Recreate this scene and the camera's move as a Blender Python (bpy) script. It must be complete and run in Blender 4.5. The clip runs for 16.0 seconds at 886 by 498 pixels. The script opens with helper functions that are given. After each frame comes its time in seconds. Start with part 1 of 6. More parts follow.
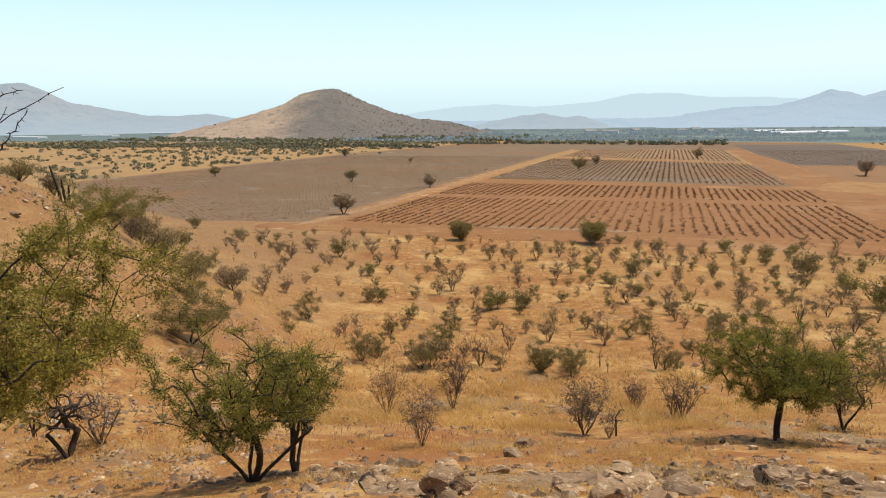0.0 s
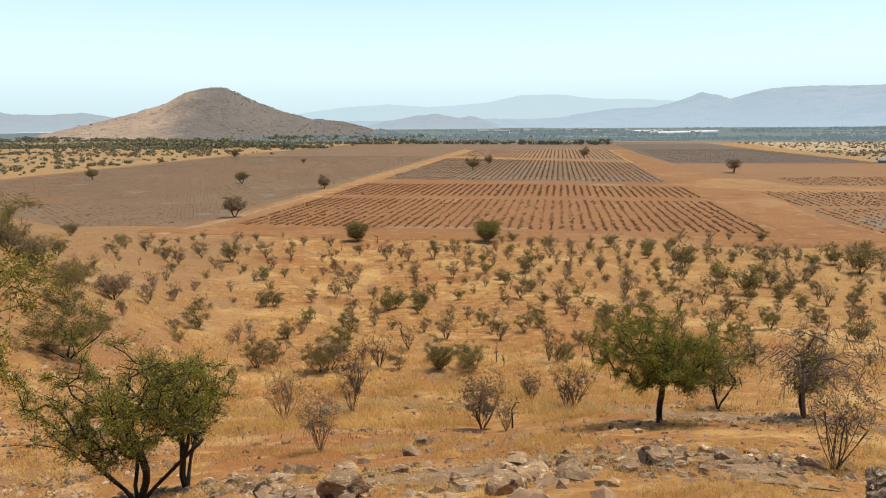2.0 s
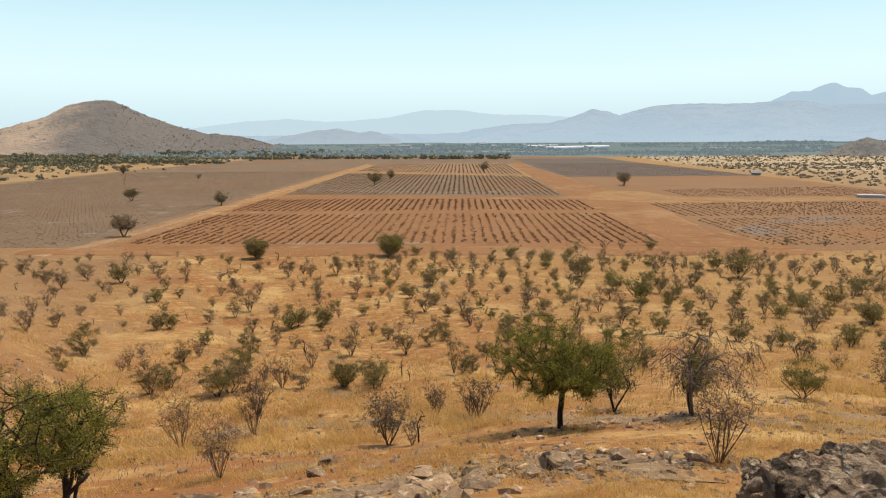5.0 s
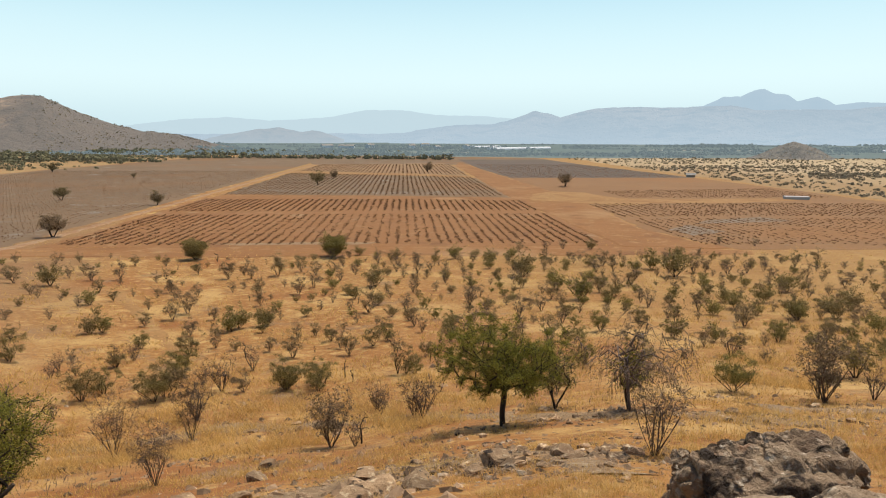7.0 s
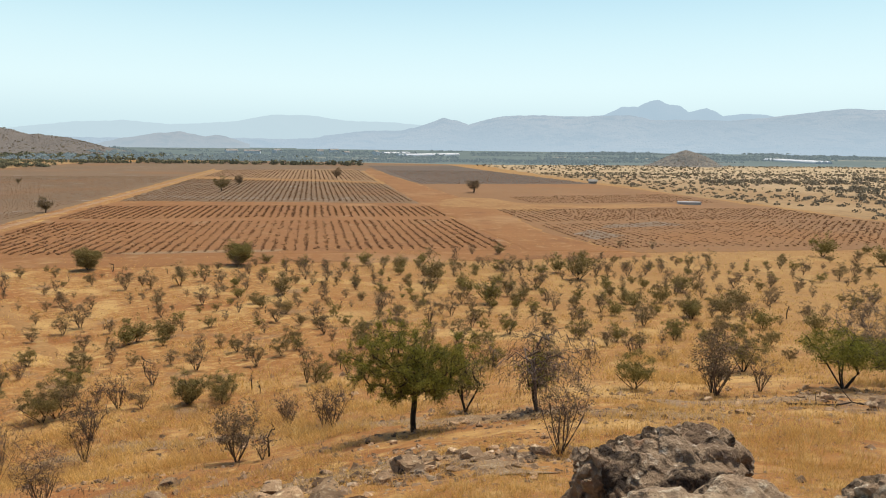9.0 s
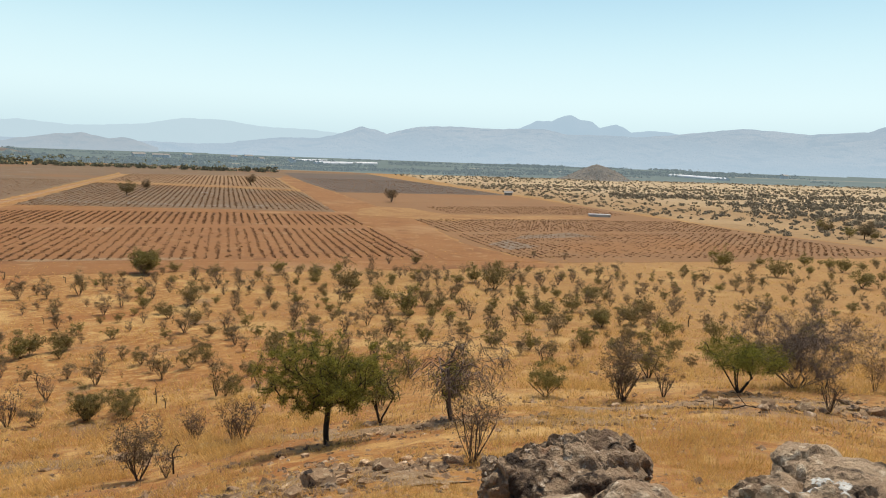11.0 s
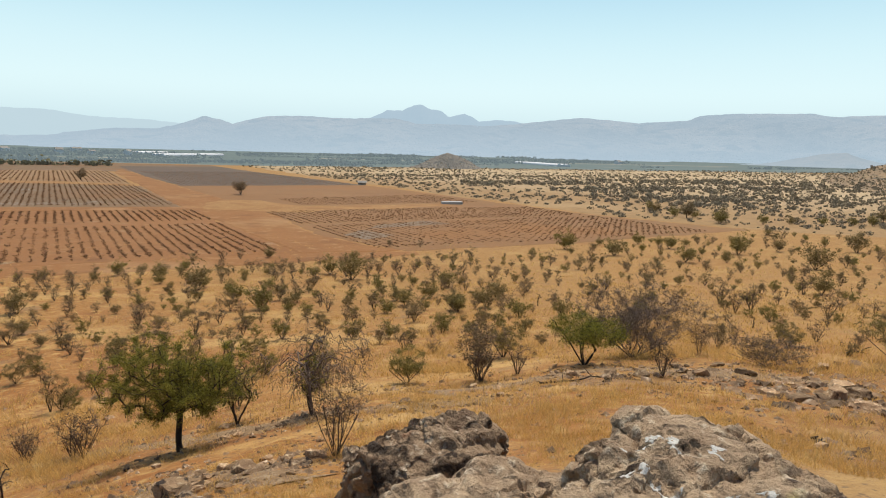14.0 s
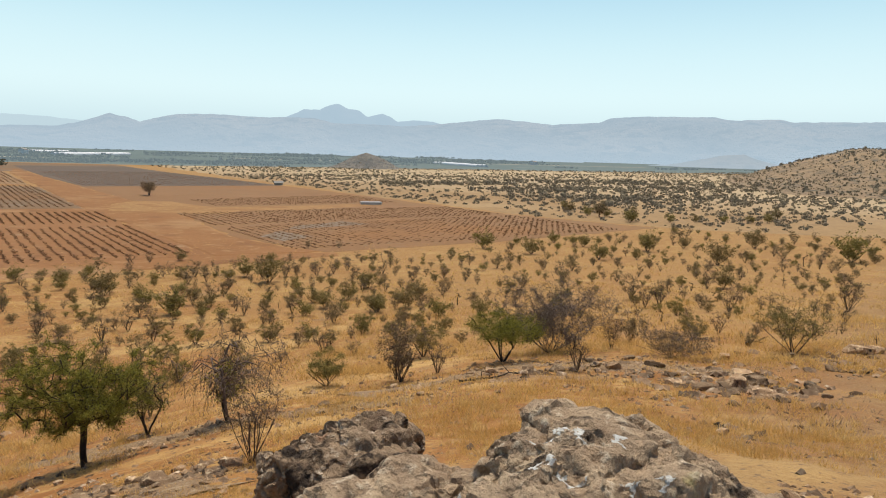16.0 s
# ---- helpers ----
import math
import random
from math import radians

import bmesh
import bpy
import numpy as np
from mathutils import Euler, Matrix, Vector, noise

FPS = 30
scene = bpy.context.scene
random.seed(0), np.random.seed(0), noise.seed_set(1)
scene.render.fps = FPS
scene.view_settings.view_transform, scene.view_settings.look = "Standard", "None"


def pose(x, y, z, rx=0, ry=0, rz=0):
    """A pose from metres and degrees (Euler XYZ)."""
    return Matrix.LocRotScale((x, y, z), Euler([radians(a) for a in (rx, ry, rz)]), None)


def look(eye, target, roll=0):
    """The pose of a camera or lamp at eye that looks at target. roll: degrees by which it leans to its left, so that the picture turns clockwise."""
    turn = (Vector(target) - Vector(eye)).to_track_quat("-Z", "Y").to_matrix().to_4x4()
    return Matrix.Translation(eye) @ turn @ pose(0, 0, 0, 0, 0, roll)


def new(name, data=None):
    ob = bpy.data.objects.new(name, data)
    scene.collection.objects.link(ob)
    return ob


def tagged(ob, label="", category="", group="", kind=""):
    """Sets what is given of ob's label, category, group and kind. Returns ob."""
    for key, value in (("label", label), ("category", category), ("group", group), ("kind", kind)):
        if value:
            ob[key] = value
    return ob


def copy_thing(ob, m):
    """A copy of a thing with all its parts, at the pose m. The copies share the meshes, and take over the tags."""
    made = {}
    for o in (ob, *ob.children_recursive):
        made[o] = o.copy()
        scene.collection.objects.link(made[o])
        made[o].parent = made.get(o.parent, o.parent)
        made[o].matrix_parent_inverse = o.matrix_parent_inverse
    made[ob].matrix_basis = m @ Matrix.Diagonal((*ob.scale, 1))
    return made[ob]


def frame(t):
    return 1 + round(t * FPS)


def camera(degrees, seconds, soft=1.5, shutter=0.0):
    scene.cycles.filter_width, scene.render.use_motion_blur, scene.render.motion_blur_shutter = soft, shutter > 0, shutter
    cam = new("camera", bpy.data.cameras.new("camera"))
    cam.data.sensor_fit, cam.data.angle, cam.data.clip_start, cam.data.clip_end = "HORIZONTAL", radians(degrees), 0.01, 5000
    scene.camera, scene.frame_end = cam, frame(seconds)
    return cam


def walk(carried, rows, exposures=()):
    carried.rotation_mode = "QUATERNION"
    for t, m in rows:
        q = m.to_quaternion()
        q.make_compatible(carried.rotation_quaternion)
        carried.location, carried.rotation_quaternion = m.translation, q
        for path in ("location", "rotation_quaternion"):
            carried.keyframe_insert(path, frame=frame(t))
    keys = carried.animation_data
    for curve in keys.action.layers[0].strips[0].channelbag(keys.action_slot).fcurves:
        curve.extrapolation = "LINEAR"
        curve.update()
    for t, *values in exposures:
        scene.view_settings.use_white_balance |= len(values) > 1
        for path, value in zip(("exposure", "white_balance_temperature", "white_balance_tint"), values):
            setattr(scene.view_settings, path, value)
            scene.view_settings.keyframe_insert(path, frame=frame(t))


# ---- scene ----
cam = camera(65.57, 16.0, soft=1.05)
# seconds, eye (metres above the plain), bearing, pitch, roll
PATH = [
    (0, 0.000, 0.000, 20.000, 0.000, -10.291, -0.593),
    (0.5, 0.070, -0.011, 19.993, 3.069, -11.003, -0.504),
    (1, 0.081, -0.044, 19.978, 4.750, -10.845, -0.604),
    (1.5, 0.103, -0.021, 19.996, 6.879, -10.562, -0.526),
    (2, 0.085, -0.017, 20.000, 8.674, -10.358, -0.492),
    (2.5, 0.131, -0.013, 19.984, 10.203, -10.301, -0.420),
    (3, 0.172, -0.025, 20.000, 12.154, -10.265, -0.304),
    (3.5, 0.163, -0.038, 19.999, 13.921, -9.827, -0.058),
    (4, 0.132, -0.043, 20.002, 14.832, -9.488, -0.336),
    (6.5, 0.199, -0.058, 19.985, 20.365, -9.030, 0.179),
    (7, 0.195, -0.083, 19.988, 21.495, -9.188, 0.180),
    (7.5, 0.244, -0.058, 19.968, 22.713, -9.338, 0.159),
    (8, 0.288, -0.043, 19.952, 24.816, -8.973, 0.657),
    (8.5, 0.264, -0.064, 19.967, 27.121, -8.855, 0.553),
    (11, 0.336, -0.092, 19.978, 35.941, -7.677, 2.085),
    (11.5, 0.339, -0.109, 19.972, 38.755, -8.187, 1.759),
    (12, 0.354, -0.099, 19.972, 41.836, -8.236, 1.517),
    (12.5, 0.360, -0.092, 19.972, 44.089, -8.344, 1.504),
    (13, 0.355, -0.098, 19.976, 46.072, -8.315, 1.405),
    (13.5, 0.352, -0.102, 19.975, 46.821, -8.295, 1.362),
    (14, 0.347, -0.113, 19.977, 48.016, -8.167, 1.464),
    (14.5, 0.363, -0.116, 19.972, 49.445, -8.113, 1.290),
    (15, 0.358, -0.131, 19.977, 50.894, -8.211, 0.998),
    (15.5, 0.357, -0.138, 19.982, 51.724, -7.985, 1.286),
    (16, 0.368, -0.165, 19.979, 54.746, -7.967, 1.724),
]


def bearing(az, pitch=0.0):
    a, p = radians(az), radians(pitch)
    return Vector((math.sin(a) * math.cos(p), math.cos(a) * math.cos(p), math.sin(p)))


walk(cam, [(t, look((x, y, z), Vector((x, y, z)) + bearing(az, pitch), roll)) for t, x, y, z, az, pitch, roll in PATH],
     exposures=[(0.0, -0.03), (4.0, -0.09), (8.0, -0.14), (16.0, -0.18)])

# ---- daylight: a hazy midday sky and a high sun ahead and to the right ----
SUN_AZ, SUN_EL = 62.0, 64.0
world = bpy.data.worlds.new("sky")
scene.world = world
world.use_nodes = True
wn, wl = world.node_tree.nodes, world.node_tree.links
sky = wn.new("ShaderNodeTexSky")
sky.sky_type = "NISHITA"
sky.sun_disc = False
sky.sun_elevation, sky.sun_rotation = radians(SUN_EL), radians(SUN_AZ)
sky.altitude, sky.air_density, sky.dust_density, sky.ozone_density = 300, 1.0, 1.0, 1.5
way, split = wn.new("ShaderNodeTexCoord"), wn.new("ShaderNodeSeparateXYZ")
wl.new(way.outputs["Generated"], split.inputs[0])


def by_height(lo, hi, at_lo, at_hi):
    """A share that changes with the height above the horizon."""
    r = wn.new("ShaderNodeMapRange")
    r.interpolation_type = "SMOOTHSTEP"
    for key, value in (("From Min", lo), ("From Max", hi), ("To Min", at_lo), ("To Max", at_hi)):
        r.inputs[key].default_value = value
    wl.new(split.outputs["Z"], r.inputs["Value"])
    return r.outputs["Result"]


veil = wn.new("ShaderNodeMix")  # white haze low down, cyan above it
veil.data_type = "RGBA"
veil.inputs[6].default_value, veil.inputs[7].default_value = (7.5, 9.3, 9.5, 1.0), (4.5, 7.6, 8.8, 1.0)
wl.new(by_height(0.04, 0.30, 0.0, 1.0), veil.inputs[0])
murk = wn.new("ShaderNodeMix")  # dust dims the sky just above the mountains
murk.data_type = "RGBA"
murk.inputs[7].default_value = (6.0, 7.8, 8.4, 1.0)
wl.new(by_height(0.01, 0.09, 1.0, 0.0), murk.inputs[0])
wl.new(veil.outputs[2], murk.inputs[6])
haze = wn.new("ShaderNodeMix")  # summer haze pales the sky towards the horizon
haze.data_type = "RGBA"
wl.new(by_height(0.12, 0.44, 0.92, 0.0), haze.inputs[0])
wl.new(sky.outputs[0], haze.inputs[6])
wl.new(murk.outputs[2], haze.inputs[7])
wl.new(haze.outputs[2], wn["Background"].inputs[0])
wn["Background"].inputs[1].default_value = 0.12
sun_data = bpy.data.lights.new("sun", "SUN")
sun_data.energy, sun_data.angle, sun_data.color = 5.0, radians(0.6), (1.0, 0.91, 0.77)
sun = new("sun", sun_data)
sun.matrix_world = look(bearing(SUN_AZ, SUN_EL) * 100, (0, 0, 0))

# ---- materials ----
def surface(name, a, b, c=None, scale=1.0, fine=12.0, cut=0.55, rough=0.9, bump=0.3, dist=0.05, island=0.0, per_object=0.0, haze=None, warp=0.0, glow_through=0.0,
            d=None, zones=(), broad=(), tint=None):
    """Two colours mixed by coarse noise, a third in patches by finer noise, with relief; haze: (colour, share) of a
    glow that paints haze onto far land.
    """
    m = bpy.data.materials.new(name)
    m.use_nodes = True
    n, l = m.node_tree.nodes, m.node_tree.links
    bsdf = n["Principled BSDF"]
    bsdf.inputs["Roughness"].default_value = rough
    bsdf.inputs["Specular IOR Level"].default_value = 0.2
    geo = n.new("ShaderNodeNewGeometry")

    def noise_tex(s, detail=6.0, r=0.6):
        t = n.new("ShaderNodeTexNoise")
        t.inputs["Scale"].default_value, t.inputs["Detail"].default_value, t.inputs["Roughness"].default_value = s, detail, r
        t.inputs["Distortion"].default_value = warp
        l.new(geo.outputs["Position"], t.inputs["Vector"])
        return t.outputs["Fac"]

    def ramp(src, lo, hi):
        r = n.new("ShaderNodeMapRange")
        r.inputs["From Min"].default_value, r.inputs["From Max"].default_value = lo, hi
        l.new(src, r.inputs["Value"])
        return r.outputs["Result"]

    def mix(fac, x, y, kind="MIX"):
        k = n.new("ShaderNodeMix")
        k.data_type, k.blend_type = "RGBA", kind
        for src, i in ((fac, 0), (x, 6), (y, 7)):
            if isinstance(src, (tuple, float)):
                k.inputs[i].default_value = (*src, 1.0) if isinstance(src, tuple) else src
            else:
                l.new(src, k.inputs[i])
        return k.outputs[2]

    col = mix(ramp(noise_tex(scale), 0.35, 0.65), a, b)
    if c:
        col = mix(ramp(noise_tex(fine), cut, cut + 0.12), col, c)
    for patch, size, lo in broad:  # wide soft patches of other ground
        col = mix(ramp(noise_tex(size, 4.0, 0.55), lo, lo + 0.12), col, patch)
    if d:  # specks of a fourth colour: (colour, scale, cut)
        col = mix(ramp(noise_tex(d[1]), d[2], d[2] + 0.06), col, d[0])
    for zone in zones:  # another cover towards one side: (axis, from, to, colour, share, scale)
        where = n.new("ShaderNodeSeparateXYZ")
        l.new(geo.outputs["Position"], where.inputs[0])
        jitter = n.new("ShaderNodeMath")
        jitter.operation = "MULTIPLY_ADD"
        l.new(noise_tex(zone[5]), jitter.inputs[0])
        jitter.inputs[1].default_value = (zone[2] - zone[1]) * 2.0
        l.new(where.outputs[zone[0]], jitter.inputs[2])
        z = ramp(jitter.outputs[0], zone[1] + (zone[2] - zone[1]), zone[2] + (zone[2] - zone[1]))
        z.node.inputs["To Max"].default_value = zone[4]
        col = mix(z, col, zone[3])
    if tint:  # each plant leans more or less to another colour: (colour, share)
        lean = ramp(n.new("ShaderNodeObjectInfo").outputs["Random"], 0.15, 1.0)
        lean.node.inputs["To Max"].default_value = tint[1]
        col = mix(lean, col, tint[0])
    grain = ramp(noise_tex(fine * 6, 3.0), 0.25, 0.75)
    dark = mix(0.45, col, (0.35, 0.35, 0.35), "MULTIPLY")
    col = mix(grain, dark, col)
    if island or per_object:
        r = geo.outputs["Random Per Island"]
        if per_object:
            r = n.new("ShaderNodeObjectInfo").outputs["Random"]
        hsv = n.new("ShaderNodeHueSaturation")
        l.new(ramp(r, 0.0, 1.0), hsv.inputs["Value"])
        w = island or per_object
        mr = hsv.inputs["Value"].links[0].from_node
        mr.inputs["To Min"].default_value, mr.inputs["To Max"].default_value = 1 - w, 1 + w
        l.new(col, hsv.inputs["Color"])
        col = hsv.outputs["Color"]
    l.new(col, bsdf.inputs["Base Color"])
    if bump:
        bp = n.new("ShaderNodeBump")
        bp.inputs["Strength"].default_value, bp.inputs["Distance"].default_value = bump, dist
        l.new(noise_tex(fine * 2.0, 8.0), bp.inputs["Height"])
        l.new(bp.outputs["Normal"], bsdf.inputs["Normal"])
    if glow_through:
        thin = n.new("ShaderNodeBsdfTranslucent")
        l.new(col, thin.inputs["Color"])
        both = n.new("ShaderNodeMixShader")
        both.inputs[0].default_value = glow_through
        l.new(bsdf.outputs[0], both.inputs[1])
        l.new(thin.outputs[0], both.inputs[2])
        l.new(both.outputs[0], n["Material Output"].inputs["Surface"])
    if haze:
        # haze is painted on: an even glow mixed into the surface
        haze_glow = n.new("ShaderNodeEmission")
        haze_glow.inputs["Color"].default_value = (*haze[0], 1.0)
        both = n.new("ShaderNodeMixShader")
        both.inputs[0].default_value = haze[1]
        if len(haze) > 2:  # more of the painted haze low down
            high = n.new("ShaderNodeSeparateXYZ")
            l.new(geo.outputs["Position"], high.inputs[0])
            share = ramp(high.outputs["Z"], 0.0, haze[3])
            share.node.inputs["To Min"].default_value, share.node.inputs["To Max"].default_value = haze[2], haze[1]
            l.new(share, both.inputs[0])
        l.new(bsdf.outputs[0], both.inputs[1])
        l.new(haze_glow.outputs[0], both.inputs[2])
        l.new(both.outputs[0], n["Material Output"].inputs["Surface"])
    return m


# glow colour that paints haze into the far materials
HAZE_GLOW = (0.52, 0.66, 0.74)
MAT_SLOPE = surface("dry_slope", (0.31, 0.132, 0.036), (0.37, 0.178, 0.052), (0.43, 0.245, 0.08), scale=0.12, fine=1.6, cut=0.48, bump=1.0, dist=0.10, d=((0.19, 0.115, 0.068), 7.0, 0.58), zones=(("X", 18.0, 60.0, (0.37, 0.215, 0.072), 0.6, 0.1), ("X", -6.0, -18.0, (0.27, 0.155, 0.07), 0.65, 0.15), ("Y", 7.0, 0.0, (0.24, 0.15, 0.075), 0.6, 0.3)), broad=(((0.54, 0.335, 0.12), 0.16, 0.53), ((0.31, 0.125, 0.036), 0.07, 0.54), ((0.27, 0.165, 0.085), 0.22, 0.60), ((0.53, 0.33, 0.12), 0.75, 0.57), ((0.26, 0.125, 0.05), 1.1, 0.61)))
MAT_RED = surface("vineyard_soil", (0.265, 0.118, 0.040), (0.30, 0.142, 0.052), (0.27, 0.15, 0.065), scale=0.03, fine=0.4, cut=0.58, bump=0.3, d=((0.33, 0.20, 0.10), 0.08, 0.62), broad=(((0.22, 0.10, 0.038), 0.06, 0.56), ((0.33, 0.18, 0.075), 0.22, 0.59)))
MAT_GREY = surface("grey_soil", (0.185, 0.118, 0.064), (0.22, 0.138, 0.075), (0.21, 0.155, 0.105), scale=0.02, fine=0.12, cut=0.56, bump=0.3, broad=(((0.29, 0.245, 0.195), 0.06, 0.62), ((0.235, 0.125, 0.055), 0.012, 0.52)))
MAT_TRACK = surface("pale_track", (0.38, 0.24, 0.13), (0.32, 0.17, 0.08), (0.40, 0.29, 0.19), scale=0.2, fine=1.0, bump=0.3)
MAT_ORANGE = surface("orange_track", (0.30, 0.138, 0.046), (0.265, 0.118, 0.038), (0.35, 0.19, 0.075), scale=0.05, fine=0.4, bump=0.3, broad=(((0.36, 0.20, 0.085), 0.03, 0.55), ((0.225, 0.10, 0.036), 0.10, 0.57), ((0.37, 0.215, 0.09), 0.25, 0.60)))
MAT_STRAW = surface("straw_grass", (0.36, 0.20, 0.073), (0.32, 0.165, 0.058), (0.42, 0.27, 0.105), scale=0.05, fine=0.5, bump=0.3, broad=(((0.30, 0.145, 0.05), 0.12, 0.52),))
MAT_STRAW_W = surface("pale_straw_plain", (0.40, 0.25, 0.10), (0.35, 0.205, 0.08), (0.43, 0.295, 0.13), scale=0.02, fine=0.3, bump=0.3, broad=(((0.26, 0.175, 0.085), 0.03, 0.55),))
MAT_PALE = surface("pale_scrubland", (0.37, 0.235, 0.105), (0.32, 0.195, 0.084), (0.27, 0.168, 0.076), scale=0.012, fine=0.12, cut=0.55, bump=0.2, zones=(("X", 250.0, 420.0, (0.50, 0.375, 0.215), 0.85, 0.01),))
# far orchards, their haze painted in as glow
MAT_GREEN = surface("far_orchard", (0.055, 0.075, 0.042), (0.08, 0.10, 0.06), (0.20, 0.17, 0.10), scale=0.006, fine=0.012, cut=0.6, bump=0.2, haze=(HAZE_GLOW, 0.26))
# haze glow painted in; base colour darker towards +X and the summit
MAT_HILL = surface("hill_scrub", (0.52, 0.345, 0.205), (0.41, 0.27, 0.16), (0.20, 0.15, 0.10), scale=0.012, fine=0.07, cut=0.54, bump=1.0, dist=4.0, d=((0.085, 0.07, 0.05), 0.16, 0.60), haze=(HAZE_GLOW, 0.12), zones=(("X", -285.0, -215.0, (0.12, 0.092, 0.068), 0.85, 0.03), ("Z", 78.0, 96.0, (0.13, 0.10, 0.075), 0.7, 0.05)))
# slight haze glow painted into the eastern hillside
MAT_RHILL = surface("near_hill_scrub", (0.36, 0.235, 0.115), (0.27, 0.175, 0.085), (0.12, 0.088, 0.05), scale=0.02, fine=0.10, cut=0.52, bump=0.8, dist=1.5, haze=(HAZE_GLOW, 0.05))
# the ranges take most of their paleness from painted haze glow
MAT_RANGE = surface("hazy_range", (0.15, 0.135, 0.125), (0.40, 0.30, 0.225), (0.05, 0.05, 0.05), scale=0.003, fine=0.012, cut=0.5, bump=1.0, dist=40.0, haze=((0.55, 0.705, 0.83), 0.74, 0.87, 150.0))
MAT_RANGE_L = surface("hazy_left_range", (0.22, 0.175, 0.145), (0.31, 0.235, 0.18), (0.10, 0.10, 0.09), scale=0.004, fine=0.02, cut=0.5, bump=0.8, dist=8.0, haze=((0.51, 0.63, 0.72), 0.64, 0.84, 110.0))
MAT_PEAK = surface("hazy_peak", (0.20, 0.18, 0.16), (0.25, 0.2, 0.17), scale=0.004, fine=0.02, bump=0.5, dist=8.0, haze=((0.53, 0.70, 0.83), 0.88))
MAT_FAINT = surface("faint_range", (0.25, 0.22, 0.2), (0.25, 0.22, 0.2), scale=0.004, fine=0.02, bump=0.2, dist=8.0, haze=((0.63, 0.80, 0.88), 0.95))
MAT_ROCK = surface("weathered_rock", (0.46, 0.305, 0.17), (0.24, 0.145, 0.08), (0.64, 0.49, 0.31), scale=2.2, fine=7.0, cut=0.55, bump=1.0, dist=0.05, per_object=0.5, d=((0.06, 0.042, 0.03), 3.0, 0.57))
# blotchy rock; its dark patches also paint in shade of the hollows
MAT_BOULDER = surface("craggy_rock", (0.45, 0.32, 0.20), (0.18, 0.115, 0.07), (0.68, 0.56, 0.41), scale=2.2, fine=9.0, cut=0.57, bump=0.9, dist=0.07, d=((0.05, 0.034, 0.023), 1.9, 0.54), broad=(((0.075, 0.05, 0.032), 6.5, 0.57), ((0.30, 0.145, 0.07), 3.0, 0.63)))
# the same rock in paler colours, sunlight painted into the outcrop
MAT_OUTCROP = surface("craggy_rock_painted_lit", (0.58, 0.43, 0.275), (0.33, 0.225, 0.14), (0.74, 0.615, 0.445), scale=2.4, fine=9.0, cut=0.56, bump=0.9, dist=0.07, d=((0.06, 0.042, 0.029), 2.6, 0.60), broad=(((0.11, 0.075, 0.05), 6.5, 0.585), ((0.46, 0.40, 0.15), 2.2, 0.67)))
MAT_BARK = surface("dark_bark", (0.035, 0.026, 0.02), (0.06, 0.045, 0.034), (0.09, 0.07, 0.053), scale=3.0, fine=20.0, bump=0.6, dist=0.01)
MAT_TWIG = surface("grey_brown_twig", (0.135, 0.092, 0.066), (0.095, 0.065, 0.047), (0.20, 0.15, 0.115), scale=2.0, fine=15.0, bump=0.2, dist=0.01, per_object=0.3)
MAT_LEAF = surface("olive_leaf", (0.24, 0.225, 0.038), (0.31, 0.285, 0.05), (0.15, 0.145, 0.028), scale=1.5, fine=6.0, bump=0.0, rough=0.75, island=0.4, glow_through=0.45)
MAT_LEAF_SHRUB = surface("dark_olive_leaf", (0.26, 0.22, 0.066), (0.32, 0.262, 0.082), (0.165, 0.14, 0.046), scale=1.5, fine=6.0, bump=0.0, rough=0.78, island=0.4, glow_through=0.42, tint=((0.29, 0.20, 0.105), 0.75))
MAT_LEAF_BRIGHT = surface("bright_green_leaf", (0.22, 0.22, 0.035), (0.28, 0.26, 0.045), (0.14, 0.145, 0.03), scale=1.5, fine=6.0, bump=0.0, rough=0.75, island=0.4, glow_through=0.4)
MAT_LEAF_GREY = surface("grey_green_leaf", (0.24, 0.187, 0.085), (0.295, 0.228, 0.105), (0.16, 0.124, 0.06), scale=1.5, fine=6.0, bump=0.0, rough=0.8, island=0.4, glow_through=0.38, tint=((0.31, 0.21, 0.125), 0.85))
MAT_LEAF_DRY = surface("dry_leaf", (0.28, 0.20, 0.115), (0.21, 0.165, 0.09), (0.16, 0.13, 0.07), scale=1.5, fine=6.0, bump=0.0, rough=0.8, island=0.3, glow_through=0.3)
MAT_LEAF_YELLOW = surface("yellow_green_leaf", (0.27, 0.225, 0.038), (0.34, 0.275, 0.05), (0.17, 0.155, 0.032), scale=1.5, fine=6.0, bump=0.0, rough=0.75, island=0.4, glow_through=0.4)
# a trace of painted haze glow in the plain's scrub
MAT_SCRUB = surface("plain_scrub_leaf", (0.23, 0.172, 0.092), (0.28, 0.21, 0.115), (0.16, 0.125, 0.07), scale=0.2, fine=2.0, bump=0.0, rough=0.8, island=0.35, haze=((0.50, 0.56, 0.56), 0.05))
MAT_VINE = surface("bare_vine", (0.25, 0.138, 0.074), (0.29, 0.165, 0.092), (0.34, 0.22, 0.135), scale=0.1, fine=1.0, bump=0.0, island=0.35, glow_through=0.4)
# far trees, with haze glow painted into the leaf colour
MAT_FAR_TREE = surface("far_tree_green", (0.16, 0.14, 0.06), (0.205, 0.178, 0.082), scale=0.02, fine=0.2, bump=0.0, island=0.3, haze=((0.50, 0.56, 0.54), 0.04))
MAT_HAZY_TREE = surface("hazy_tree_green", (0.085, 0.10, 0.055), (0.12, 0.125, 0.07), scale=0.02, fine=0.2, bump=0.0, island=0.3, haze=(HAZE_GLOW, 0.30))
MAT_DROPPING = surface("bird_droppings", (0.72, 0.71, 0.66), (0.6, 0.58, 0.52), (0.38, 0.32, 0.25), scale=8.0, fine=30.0, bump=0.3)
